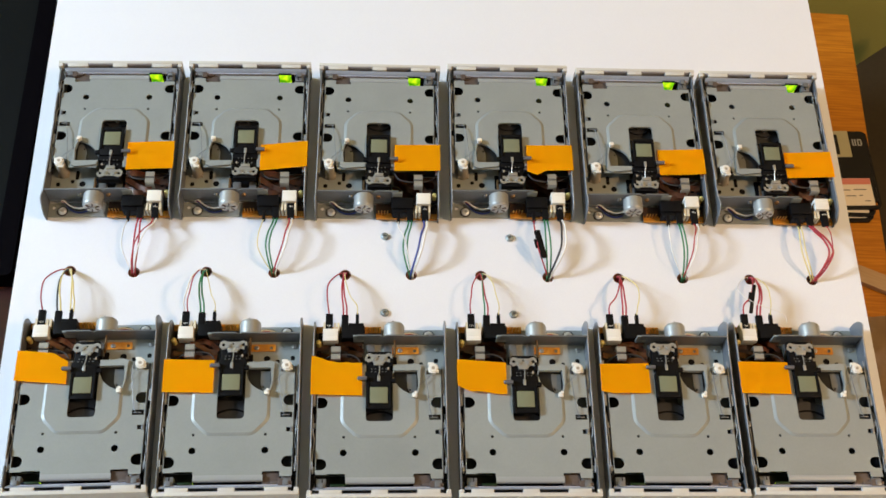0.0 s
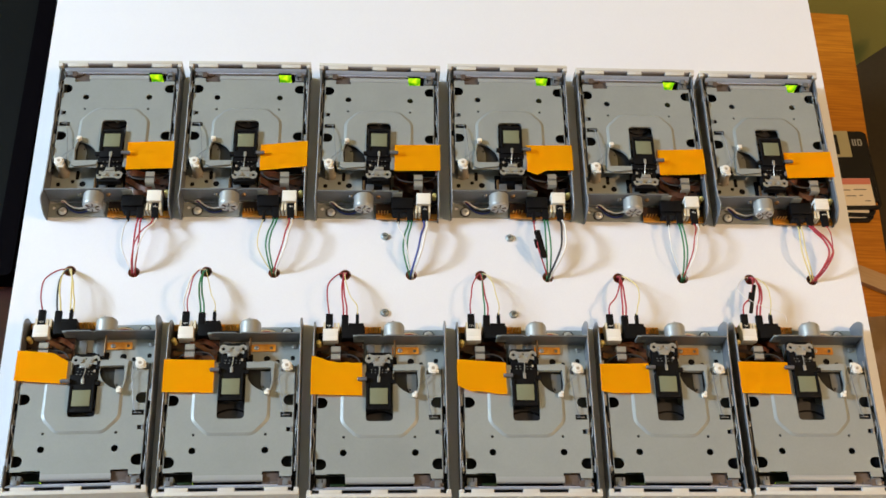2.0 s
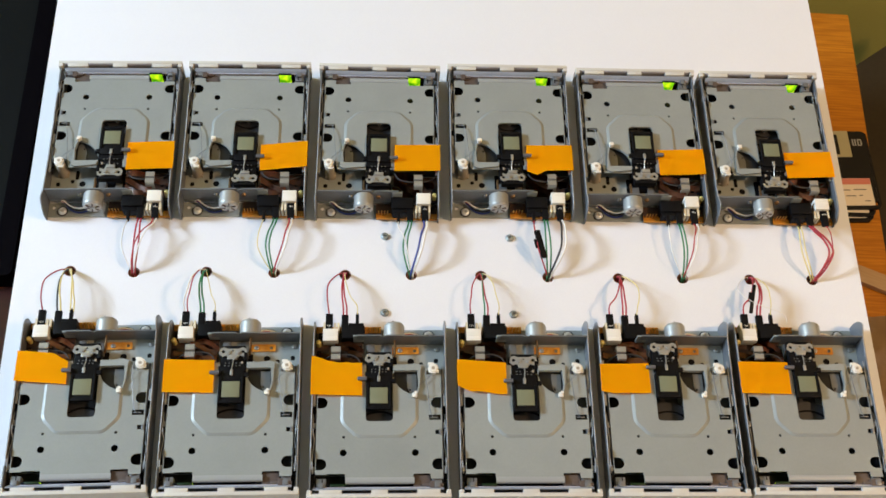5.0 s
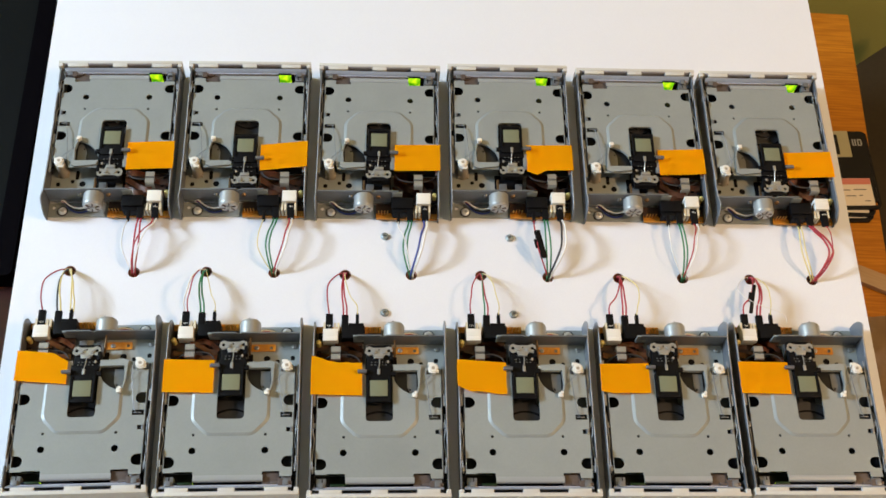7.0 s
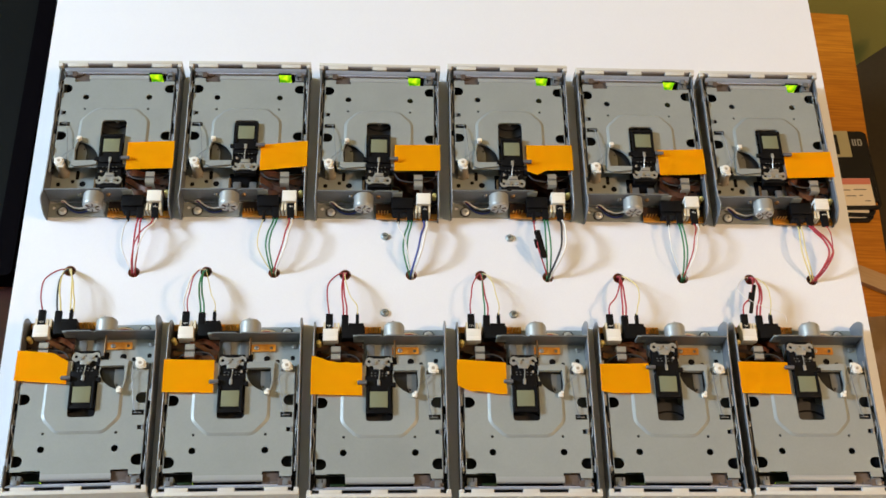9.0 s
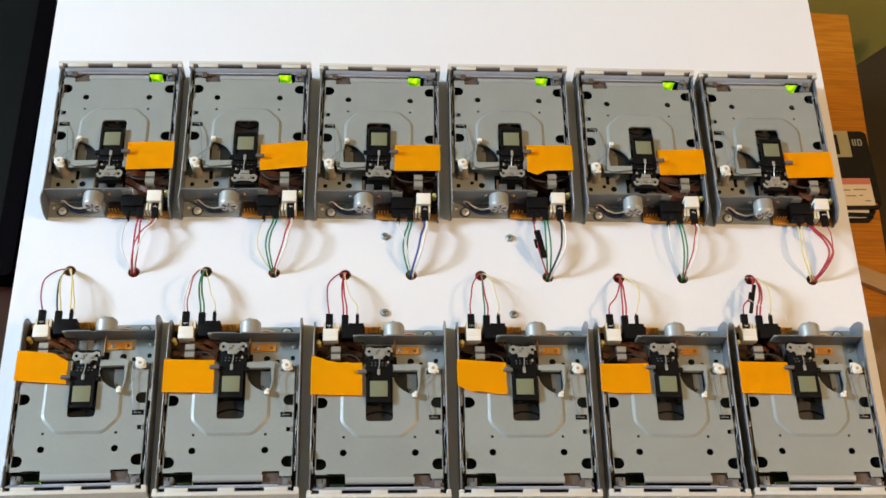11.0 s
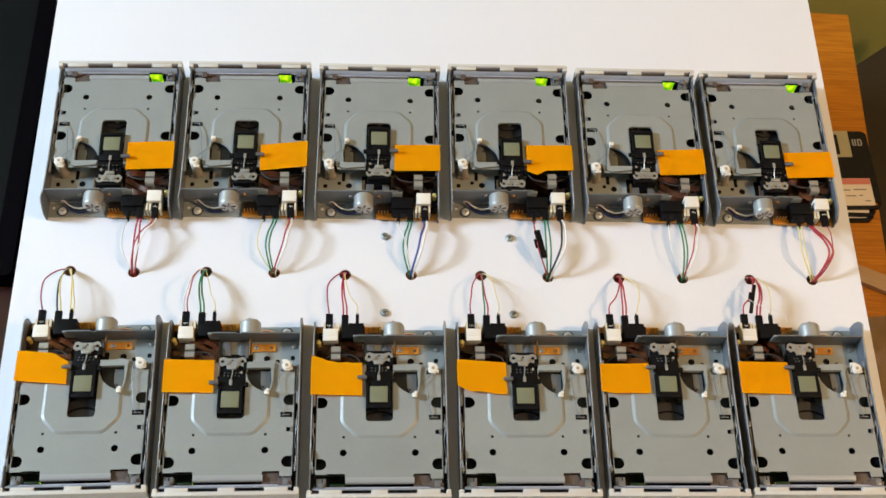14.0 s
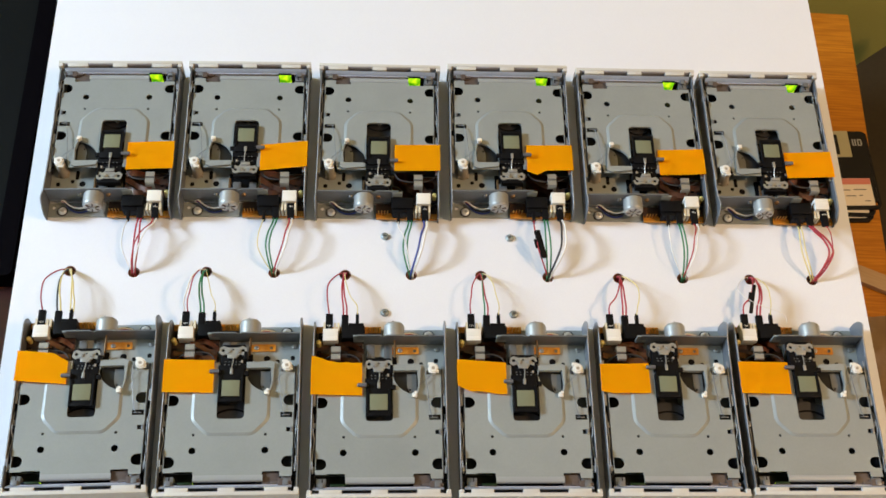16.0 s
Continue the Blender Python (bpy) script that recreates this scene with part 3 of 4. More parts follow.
    box(bm, -44.2, -39.0, -63.2, -61.0, 15.4, 17.6, 0.5)
    box(bm, -40.5, -36.0, -69.5, -66.0, 15.2, 17.2, 0.6)
    post = part("spring_post", bm, WHITE_PLASTIC, drive, "white plastic spring post")
    bm = bm_new()
    cyl(bm, (-40, -64.2, 18.7), (-40, -64.2, 18.95), 1.3, n=14)
    part("post_hole", bm, BEIGE, post)
    bm = bm_new()
    cyl(bm, (-38.8, -67.2, 1.6), (-39.6, -65.4, 15.0), 4.4, 3.8, n=20)
    box(bm, -43.5, -34.5, -70.5, -64.5, 1.6, 4.4, 0.6)
    part("post_foot", bm, BEIGE, post, "beige plastic post foot")
    bm = bm_new()
    tube(bm, [(-36.6, -67.0, 17.5), (-34.4, -60, 18), (-35.4, -48, 17.8), (-36.6, -36, 17.4), (-38.6, -27.5, 16.4), (-40.6, -26.4, 15.8)], 0.3, 6)
    tube(bm, [(-40, -61, 17.4), (-35, -56, 17.0), (-29.5, -51.0, 17.2)], 0.22, 6)
    part("eject_spring", bm, WALL_STEEL, post, "thin bent wire spring")
    bm = bm_new()
    box(bm, -43.0, -37.0, -26.9, -26.1, 15.0, 15.8, 0.2)
    box(bm, -45.4, -43.6, -17.5, -13.5, 13, 15.6, 0.2)
    part("spring_hook", bm, WALL_STEEL, drive)
    part("deck_screw", screw_bm(-44.0, -86.0, 1.7, 2.0), BRIGHT, drive)
    # head carriage: origin at the pad's centre, on the board's level
    bm = bm_new()
    box(bm, -8.9, 8.9, -15.5, 10.6, 16.3, 18.4, 0.5)
    box(bm, -9.0, 9.0, -36.5, -14.0, 8.5, 14.6, 0.6)
    box(bm, -10.2, 10.2, -19.5, -14.8, 9, 16.6, 0.4)
    box(bm, -12.6, -8.5, -13.8, -10.4, 15.6, 18.0, 0.5)
    box(bm, 8.0, 9.8, -14.6, -11.0, 15.2, 20.2, 0.4)
    box(bm, -8.9, -7.3, -10.0, 10.6, 18.3, 19.5, 0.35)
    box(bm, 7.3, 8.9, -10.0, 10.6, 18.3, 19.5, 0.35)
    box(bm, -7.4, 7.4, 8.2, 10.6, 18.3, 19.3, 0.35)
    box(bm, -10.6, -8.2, -30.5, -24.0, 9, 16.0, 0.3)
    head = part("head_carriage", bm, BLACK, drive, "black head carriage that slides along the slot", at=(0.5, -44.0, 0))
    bm = bm_new()
    box(bm, -6.5, 6.5, -6.2, 6.2, 18.2, 19.2, 0.25)
    part("head_shield", bm, PAD, head, "square olive-grey metal head shield")
    bm = bm_new()
    cyl(bm, (9.0, -12.8, 20.3), (15.2, -12.8, 20.3), 1.55, n=14)
    cyl(bm, (15.2, -12.8, 20.3), (15.8, -12.8, 20.3), 1.55, 1.1, n=14)
    part("carriage_ear", bm, CLIP, head, "dark grey pin reaching over the paper flag", smooth=40)
    bm = plate(bm_new(), [(-10.6, -29.6), (-9.6, -33.6), (-7.2, -34.8), (-4.0, -33.6), (4.0, -33.6), (7.2, -34.8), (9.6, -33.6), (10.6, -29.6),
                          (8.0, -27.2), (5.0, -28.2), (3.4, -26.0), (-3.4, -26.0), (-5.0, -28.2), (-8.0, -27.2)],
               [ring(-7.4, -31.2, 1.25, 12), ring(7.4, -31.2, 1.25, 12), ring(0, -32, 0.7, 8)], 15.0, 15.8)
    br2 = part("arm_bracket", bm, BRIGHT, head, "bright stamped bracket with ears")
    for x in (-3.6, 3.6):
        bm = bm_new()
        cyl(bm, (x, -30.6, 15.8), (x, -30.6, 16.8), 1.7, n=14)
        cyl(bm, (x, -30.6, 16.8), (x, -30.6, 17.2), 0.7, n=8)
        part("bracket_rivet", bm, MOTOR_STEEL, br2)
    bm = bm_new()
    tube(bm, [(-0.4, -26.5, 16.2), (-0.5, -21.0, 17.6), (0.2, -15.5, 18.9)], 0.4, 6)
    box(bm, -1.0, 1.2, -15.6, -11.0, 18.2, 19.2, 0.4)
    box(bm, -3.2, 4.0, -27.4, -24.6, 15.2, 17.0, 0.4)
    part("load_spring", bm, BRIGHT, head, "steel load spring with its pin")
    for x in (-5.4, -2.6, 2.6, 5.4):
        for y in (-19.4, -22.4):
            bm = bm_new()
            box(bm, x - 0.5, x + 0.5, y - 0.3, y + 0.3, 16.5 if y > -20 else 14.5, 16.9 if y > -20 else 14.9)
            part("solder_pad", bm, LATCH, head)
    bm = bm_new()
    box(bm, -7.6, -6.2, -23.5, -21.5, 14.5, 15.6, 0.3)
    part("white_stop", bm, BEIGE, head)
    return tagged(drive, "opened grey steel floppy disk drive with bared mechanism on the board", "floppy drive", "floppy drives on the board")


def screw_bm(x, y, z, r):
    """A domed screw head with a cross recess cut into its crown."""
    bm = bm_new()
    rows = []
    for q, h in ((1.0, 0.0), (1.0, 0.14), (0.9, 0.36), (0.7, 0.52), (0.46, 0.58)):
        rows.append([bm.verts.new((x + r * q * math.cos(i * math.pi / 8), y + r * q * math.sin(i * math.pi / 8), z + r * h)) for i in range(16)])
    cross = []
    for i in range(16):
        a, q = i * math.pi / 8, 0.44 if i % 4 == 0 else (0.40 if i % 4 in (1, 3) else 0.14)
        a += {1: -0.22, 3: 0.22}.get(i % 4, 0.0)
        cross.append((x + r * q * math.cos(a), y + r * q * math.sin(a)))
    rows.append([bm.verts.new((cx, cy, z + r * 0.57)) for cx, cy in cross])
    rows.append([bm.verts.new((cx, cy, z + r * 0.05)) for cx, cy in cross])
    for a, b in zip(rows, rows[1:]):
        for i in range(16):
            bm.faces.new((a[i], a[(i + 1) % 16], b[(i + 1) % 16], b[i]))
    bm.faces.new(rows[-1])
    return bm


# ---- the room and the table ----
def slab(name, x0, x1, y0, y1, z0, z1, mat, label, category, kind="structure", bevel=0.0):
    bm = bm_new()
    box(bm, x0, x1, y0, y1, z0, z1, bevel)
    return thing(name, bm, mat, label, category, kind=kind)


slab("floor", -2500, 2100, -1900, 640, -1000, -955, CARPET, "dark carpeted room floor", "floor")
# ceiling is out of view, its tone sets how much light bounces down
slab("ceiling", -2500, 2100, -1900, 640, 1560, 1600, CEIL, "unseen dull beige ceiling toned to limit bounce light", "ceiling")
bm = bm_new()
window = [(50, 1040), (550, 1040), (550, 1520), (50, 1520)]
plate(bm, [(-1900, -955), (640, -955), (640, 1560), (-1900, 1560)], [window], 0, 60)
thing("wall_left", bm, OLIVE, "olive green painted wall with a window opening", "wall", kind="structure", m=Matrix(((0, 0, 1, -2.50), (1, 0, 0, 0), (0, 1, 0, 0), (0, 0, 0, 1))))
slab("wall_far", -2500, 2100, 640, 700, -955, 1560, OLIVE, "olive green painted wall", "wall")
# these two walls are out of view and act as pale reflectors
slab("wall_right", 2100, 2160, -1900, 640, -955, 1560, BOUNCE_WALL, "unseen cream wall added for bounce light", "wall")
slab("wall_back", -2500, 2100, -1960, -1900, -955, 1560, BOUNCE_WALL, "unseen cream wall added for bounce light", "wall")

TABLE = -206.0
BOARD = -3.6


def oak_table():
    t = new("oak_table")
    bm = bm_new()
    box(bm, -260, 452, -520, 457, -30, 0, 3)
    part("tabletop", bm, OAK, t, "honey-coloured oak tabletop with visible grain")
    for x in (-220, 330):
        for y in (-470, 330):
            bm = bm_new()
            box(bm, x - 30, x + 30, y - 30, y + 30, -749, -30, 3)
            part("leg", bm, OAK, t)
    t.matrix_world = pose(0, 0, TABLE * MM, 0, 0, -2.9)
    return tagged(t, "honey-coloured oak table under the board", "table")


oak_table()


# ---- the white board on its riser, drilled for the wires ----
def white_board():
    b = new("white_board")
    holes = [ring(x, y, 4.6, 22) for x, y in HOLES]
    bm = plate(bm_new(), [(-337, -240), (332.5, -240), (339, 345), (-342, 345)], holes, BOARD - 16, BOARD)
    part("panel", bm, WHITE_PAINT, b, "white painted drilled board")
    for x, y in HOLES:
        bm = bm_new()
        plate(bm, ring(x, y, 4.58, 22), [ring(x, y, 4.3, 22)], BOARD - 15.8, BOARD - 0.3)
        part("hole_lining", bm, RAWWOOD, b, "raw wood inside the drilled hole")
        # disc added across the hole for its lit brown wall; wires pierce it
        bm = bm_new()
        cyl(bm, (x, y, BOARD - 9), (x, y, BOARD - 8), 4.3, n=22)
        part("hole_plug", bm, RAWWOOD, b)
    for x0, x1, y0, y1 in ((-300, 290, -235, -217), (-300, 290, 300, 318), (-300, -282, -217, 300), (272, 290, -217, 300)):
        bm = bm_new()
        box(bm, x0, x1, y0, y1, TABLE, BOARD - 16)
        part("riser_rail", bm, RAWWOOD, b)
    return tagged(b, "large white painted board drilled with wire holes, raised on a frame", "board")


RAWWOOD = material("raw_brown_wood", (0.2992, 0.132, 0.0792), 0.8, grain=0.4, scale=300, stain=0.3, stain_scale=60)
NEAR_HOLES = [(-296.9, 0.8), (-190.7, 0.6), (-81.1, -1.6), (26.8, -1.8), (137.6, -3.6), (244.2, -4.2)]
FAR_HOLES = [(-247.2, 0.0), (-137.4, 0.0), (-28.7, -1.4), (80.7, -2.9), (189.4, -3.5), (295.1, -4.4)]
HOLES = NEAR_HOLES + FAR_HOLES
white_board()
for x, y in ((-49.9, 33.2), (51.4, 32.4), (-49.6, -34.6), (51.5, -35.8)):
    thing("wood_screw", screw_bm(x, y, BOARD, 3.4), BOARD_SCREW, "small dull zinc screw driven into the white board", "screw", "board screws")

bm = bm_new()
box(bm, 235.5, 240.5, 283.5, 287.0, BOARD, BOARD + 2.5, 0.6)
thing("cable_staple", bm, MAHOGANY, "small dark staple at the far side of the board", "staple")

# ---- the drives ----
FAR_ROW = [(-272.6, 153.7, 0.6), (-164.4, 154.7, 0.2), (-55.1, 153.5, -0.6), (53.9, 154.9, -0.3), (163.8, 152.3, -0.4), (271.1, 150.9, -0.2)]
NEAR_ROW = [(-268.5, -150.9, 181.2), (-161.4, -152.3, 180.6), (-53.1, -154.3, 180.2), (55.2, -154.2, 179.9), (162.7, -154.3, 179.7), (268.5, -153.9, 179.7)]
SPOTS = FAR_ROW + NEAR_ROW
first = floppy_drive()
drives = [first] + [copy_thing(first, pose(x * MM, y * MM, 0, 0, 0, r)) for x, y, r in SPOTS[1:]]
first.matrix_basis = pose(SPOTS[0][0] * MM, SPOTS[0][1] * MM, 0, 0, 0, SPOTS[0][2])


# ---- orange paper flags, one on each drive ----
def paper_flag(spot, x0, x1, y0, y1, lean, tear, seed, cut=0.0, nick=0.0):
    """A limp strip from the clip over the side wall, with cut edges that wander; tear lifts or drops a corner."""
    rng = random.Random(seed)
    bm = bm_new()
    nx, ny = 14, 8
    grid = []
    for i in range(nx + 1):
        u = i / nx
        row = []
        for j in range(ny + 1):
            v = j / ny
            lift = (1.5 if spot < 6 else -0.8) * (1 - u)
            lo, hi = y0 + lean * u + lift, y1 + lean * u + lift
            hi -= cut * max(0, (u - 0.72) / 0.28) - (0.12 if cut else 0.0) * cut * math.sin(9 * u)
            lo += nick * max(0, 1 - u / 0.3)
            if tear < 0:
                lo += tear * max(0, 1 - abs(u - 0.2) * 4.2) + rng.uniform(-0.25, 0.25)
            elif tear > 0:
                lo += tear * max(0, (u - 0.55) / 0.45) * -1 + rng.uniform(-0.3, 0.3)
            x = x0 + (x1 - x0) * u + (rng.uniform(-0.2, 0.2) if i in (0, nx) else 0)
            z = 17.9 - 0.5 * u + 0.3 * math.sin(3 * u + seed) * math.sin(math.pi * v) + 0.15 * math.sin(7 * v + seed * 2)
            row.append(bm.verts.new((x, lo + (hi - lo) * v, z)))
        grid.append(row)
    for i in range(nx):
        for j in range(ny):
            bm.faces.new((grid[i][j], grid[i + 1][j], grid[i + 1][j + 1], grid[i][j + 1]))
    bmesh.ops.solidify(bm, geom=bm.faces[:], thickness=0.2)
    x, y, r = SPOTS[spot]
    return thing("paper_flag", bm, ORANGE, "bright orange paper flag stuck across the drive's side wall", "paper flag", "orange flags", smooth=50, m=pose(x * MM, y * MM, 0, 0, 0, r))


paper_flag(0, 13.5, 50.8, -74.0, -48.0, 3.3, 0, 1)
paper_flag(1, 12.8, 50.8, -74.4, -50.0, 6.1, 0, 2)
paper_flag(2, 13.4, 50.8, -72.5, -47.6, 2.7, 0, 3)
paper_flag(3, 12.6, 50.8, -72.6, -48.3, 2.5, -4.5, 4)
paper_flag(4, 12.0, 50.8, -73.4, -49.0, 3.5, 0, 5)
paper_flag(5, 10.4, 50.8, -73.8, -49.2, 3.5, 0, 6)
paper_flag(6, 12.8, 50.8, -71.6, -47.8, -4.5, 0, 7, 0.0, 6.0)
paper_flag(7, 13.4, 50.8, -68.2, -42.4, -1.9, 0, 8)
paper_flag(8, 12.9, 50.8, -68.0, -42.0, -2.1, 5.0, 9)
paper_flag(9, 14.0, 50.8, -68.0, -43.0, -3.7, 0, 10, 4.5)
paper_flag(10, 13.8, 50.8, -67.6, -44.0, -0.3, 0, 11, 2.2)
paper_flag(11, 13.2, 50.8, -68.2, -42.6, -1.5, 0, 12)


# ---- jumper wires from each drive down through the board ----
PLUGS = {"power": (38.6, -112.5, 9.0), "data": (26.6, -112.0, 8.0), "single": (17.2, -112.5, 7.5), "pin": (5.5, -105.0, 10.0)}


def jumper(spot, plug, colours, bow, lift=10.0, thick=0.75, plug_mat=None):
    """One plug with its strands, from the drive's rear to its hole; bow in mm along the board."""
    x, y, r = SPOTS[spot]
    hole = HOLES[spot - 6] if spot > 5 else HOLES[spot + 6]
    m = pose(x, y, 0, 0, 0, r)
    px, py, pz = PLUGS[plug]
    wire = new("jumper_wire")
    if plug != "pin":
        half = {"power": 2.7, "data": 2.6, "single": 1.3}[plug]
        bm = bm_new()
        box(bm, px - half, px + half, py, py + 13.5, pz - 1.6, pz + 1.6, 0.35)
        if plug == "single":
            box(bm, px - 0.9, px + 0.9, py - 1.6, py + 0.5, pz - 0.9, pz + 0.9, 0.2)
        bmesh.ops.transform(bm, matrix=m, verts=bm.verts)
        body = part("plug", bm, BLACK, wire, "black two-way plug housing")
        if plug == "power":
            bm = bm_new()
            for k in range(3):
                box(bm, px - 1.6 + 1.3 * k, px - 1.2 + 1.3 * k, py + 9.5, py + 10.5 + 0.6 * (k % 2), pz + 1.6, pz + 1.72)
            bmesh.ops.transform(bm, matrix=m, verts=bm.verts)
            part("plug_marking", bm, W_WHITE, body)
    n = len(colours)
    for k, mat in enumerate(colours):
        off = (k - (n - 1) / 2) * 2.4
        a = m @ Vector((px + off, py + (0.6 if plug != "pin" else 0), pz))
        b = Vector((hole[0] + (k - (n - 1) / 2) * 1.7 + 0.2 * bow / 3, hole[1] + (1.2 if spot > 5 else -1.0), BOARD - 0.5))
        way = -1 if spot < 6 else 1
        bow_k = bow + off * (0.5 if spot < 6 else -0.5) + 0.6 * math.sin(spot * 2.1 + k)
        pts = [a, a + Vector((0.15 * bow_k, way * 7, 0.35 * lift))]
        for t, w, h in ((0.35, 0.75, 0.8), (0.6, 1.0, 1.0), (0.85, 0.55, 0.75)):
            pts.append(a.lerp(b, t) + Vector((bow_k * w, 0, lift * h)))
        pts += [b + Vector((0.08 * bow_k, -way * 0.6, 2.5)), b, b + Vector((0, way * 0.8, -13))]
        bm = bm_new()
        tube(bm, pts, thick * 0.88, 8)
        part("strand", bm, mat, wire, smooth=70)
    names = {W_RED: "red", W_GREEN: "green", W_YELLOW: "yellow", W_WHITE: "white", W_BLUE: "blue", W_BLACK: "black"}
    said = " and ".join(dict.fromkeys(names[c] for c in colours))
    tail = "black plug" if plug != "pin" else "bare end"
    return tagged(wire, f"thin {said} jumper wire with {tail}", "jumper wire", "jumper wires")


jumper(0, "single", [W_WHITE], -6, 8, 0.45)
jumper(0, "data", [W_RED, W_RED], 1.0, 10, 0.8)
jumper(0, "power", [W_RED, W_WHITE], -2.5, 12, 0.6)
jumper(1, "single", [W_YELLOW], -9, 8, 0.5)
jumper(1, "data", [W_GREEN, W_GREEN], -5, 10, 0.75)
jumper(1, "power", [W_RED, W_WHITE], 3, 12, 0.7)
jumper(2, "single", [W_WHITE], 1, 9, 0.6)
jumper(2, "data", [W_GREEN, W_GREEN], -4, 8, 0.75)
jumper(2, "power", [W_BLUE, W_WHITE], 3, 11, 0.95)
jumper(3, "single", [W_RED], -4, 10, 0.7)
jumper(3, "data", [W_GREEN, W_GREEN], 0, 9, 0.8)
jumper(3, "power", [W_BLACK, W_WHITE], 6, 13, 0.95)
jumper(4, "single", [W_WHITE], -5, 7, 0.45)
jumper(4, "data", [W_GREEN, W_GREEN], 1.5, 8, 0.8)
jumper(4, "power", [W_RED, W_WHITE], 3, 11, 0.6)
jumper(5, "single", [W_YELLOW, W_YELLOW], -4, 9, 0.65)
jumper(5, "data", [W_RED, W_RED], 13, 10, 0.95)
jumper(5, "power", [W_RED], 9, 10, 0.5)
jumper(6, "power", [W_RED], -8, 12, 0.6)
jumper(6, "data", [W_YELLOW, W_BLACK], -2, 11, 0.8)
jumper(6, "single", [W_YELLOW, W_YELLOW], 3, 10, 0.7)
jumper(7, "power", [W_RED, W_WHITE], -3, 16, 0.6)
jumper(7, "data", [W_GREEN, W_GREEN], -2, 10, 0.85)
jumper(7, "single", [W_YELLOW], 0, 10, 0.45)
jumper(8, "power", [W_RED], -7, 11, 0.65)
jumper(8, "data", [W_RED, W_RED], -1, 10, 0.8)
jumper(8, "single", [W_YELLOW], -2, 11, 0.5)
jumper(9, "power", [W_RED], -4, 10, 0.6)
jumper(9, "data", [W_RED, W_GREEN], -1, 10, 0.75)
jumper(9, "single", [W_YELLOW], 3, 13, 0.5)
jumper(10, "power", [W_RED], 1, 10, 0.65)
jumper(10, "data", [W_RED, W_RED], -1, 10, 0.8)
jumper(10, "single", [W_YELLOW], 7, 10, 0.55)
jumper(11, "power", [W_RED], 2, 10, 0.7)
jumper(11, "data", [W_RED, W_RED], 3, 10, 0.85)
jumper(11, "single", [W_YELLOW], 5, 11, 0.5)
jumper(11, "pin", [W_WHITE], -22, 10, 0.35)


def taped_splice(x, y, z, length, turn, wide):
    """A joint wrapped in black tape, hanging on a wire."""
    bm = bm_new()
    box(bm, -wide, wide, -length / 2, length / 2, -1.2, 1.2, 0.5)
    box(bm, -wide - 2.2, -wide + 0.6, -length * 0.12, length * 0.2, -0.8, 0.8, 0.3)
    return thing("taped_splice", bm, BLACK, "wire joint wrapped in black tape", "wire joint", "wire joints", m=pose(x * MM, y * MM, z * MM, 6, 8, turn))


taped_splice(74.2, 19.5, 10.5, 24, 13, 2.4)
taped_splice(238.6, -29.0, 12.0, 24, -12, 1.3)


# ---- beside the board: disks on the table, monitor and cabinet, brown seat ----
def floppy_disk(x, y, z, turn, label_on=True):
    """A 3.5 inch disk, 90 by 94 mm, its shutter to +y."""
    d = new("floppy_disk")
    bm = plate(bm_new(), [(-45, -47), (41, -47), (45, -43), (45, 43), (41, 47), (-45, 47)], [rounded(38, 42, -43, -38.5, 0.4, 3)], 0, 3.2)
    bmesh.ops.bevel(bm, geom=[e for e in bm.edges if abs(e.verts[0].co.z - e.verts[1].co.z) > 1], offset=0.8, segments=2, affect="EDGES")
    part("shell", bm, DISKBLACK, d, "black plastic disk shell")
    bm = bm_new()
    plate(bm, rounded(-23, 25, 15, 47.2, 0.6, 3), [rounded(4, 13, 18, 43, 0.5, 3)], 3.2, 3.6)
    part("shutter", bm, SHUTTER, d, "beige sliding shutter")
    bm = bm_new()
    plate(bm, rounded(-36, 38, -43.5, -11, 1.2, 3), [], 3.2, 3.4)
    lab = part("label", bm, LABEL, d, "cream paper label with a pink band")
    bm = bm_new()
    box(bm, -35.8, 37.8, -18.5, -11.2, 3.4, 3.5)
    part("label_band", bm, PINK, lab)
    if label_on:
        for x0, x1, yy in ((4, 15, -25), (18, 32, -24.5), (9, 20, -32), (23, 27, -31.5), (-20, -4, -25), (28, 34, -38)):
            bm = bm_new()
            box(bm, x0, x1, yy - 0.7, yy + 0.5, 3.4, 3.5)
            part("writing_bar", bm, INK, lab)
        bm = bm_new()
        for x0, x1, y0, y1 in ((28.0, 29.6, 29, 37), (30.6, 32.2, 29, 37), (33.6, 35.0, 29, 37), (35, 38, 35.6, 37), (35, 38, 29, 30.4), (37, 38.4, 30, 36)):
            box(bm, x0, x1, y0, y1, 3.2, 3.35)
        part("density_mark", bm, CLIPGREY, d, "raised pale density mark")
    d.matrix_world = pose(x * MM, y * MM, z * MM, 0, 0, turn)
    return tagged(d, "black floppy disk with a paper label stacked on the table", "floppy disk", "stacked floppy disks")


CLIPGREY = material("pale_grey_print", (0.264, 0.264, 0.2464), 0.6)
DISKBLACK = material("black_disk_plastic", (0.009, 0.008, 0.008), 0.5, grain=0.3, scale=900, stain=0.2, stain_scale=40, tint=(0.018, 0.016, 0.015), spec=0.15)
floppy_disk(413.5, 218.5, -196.4, 0.8)
floppy_disk(408.5, 213.0, -199.6, -1.5, False)
floppy_disk(405.0, 207.5, -202.8, 0.6, False)
floppy_disk(409.0, 212.0, -206.0, -2.0, False)


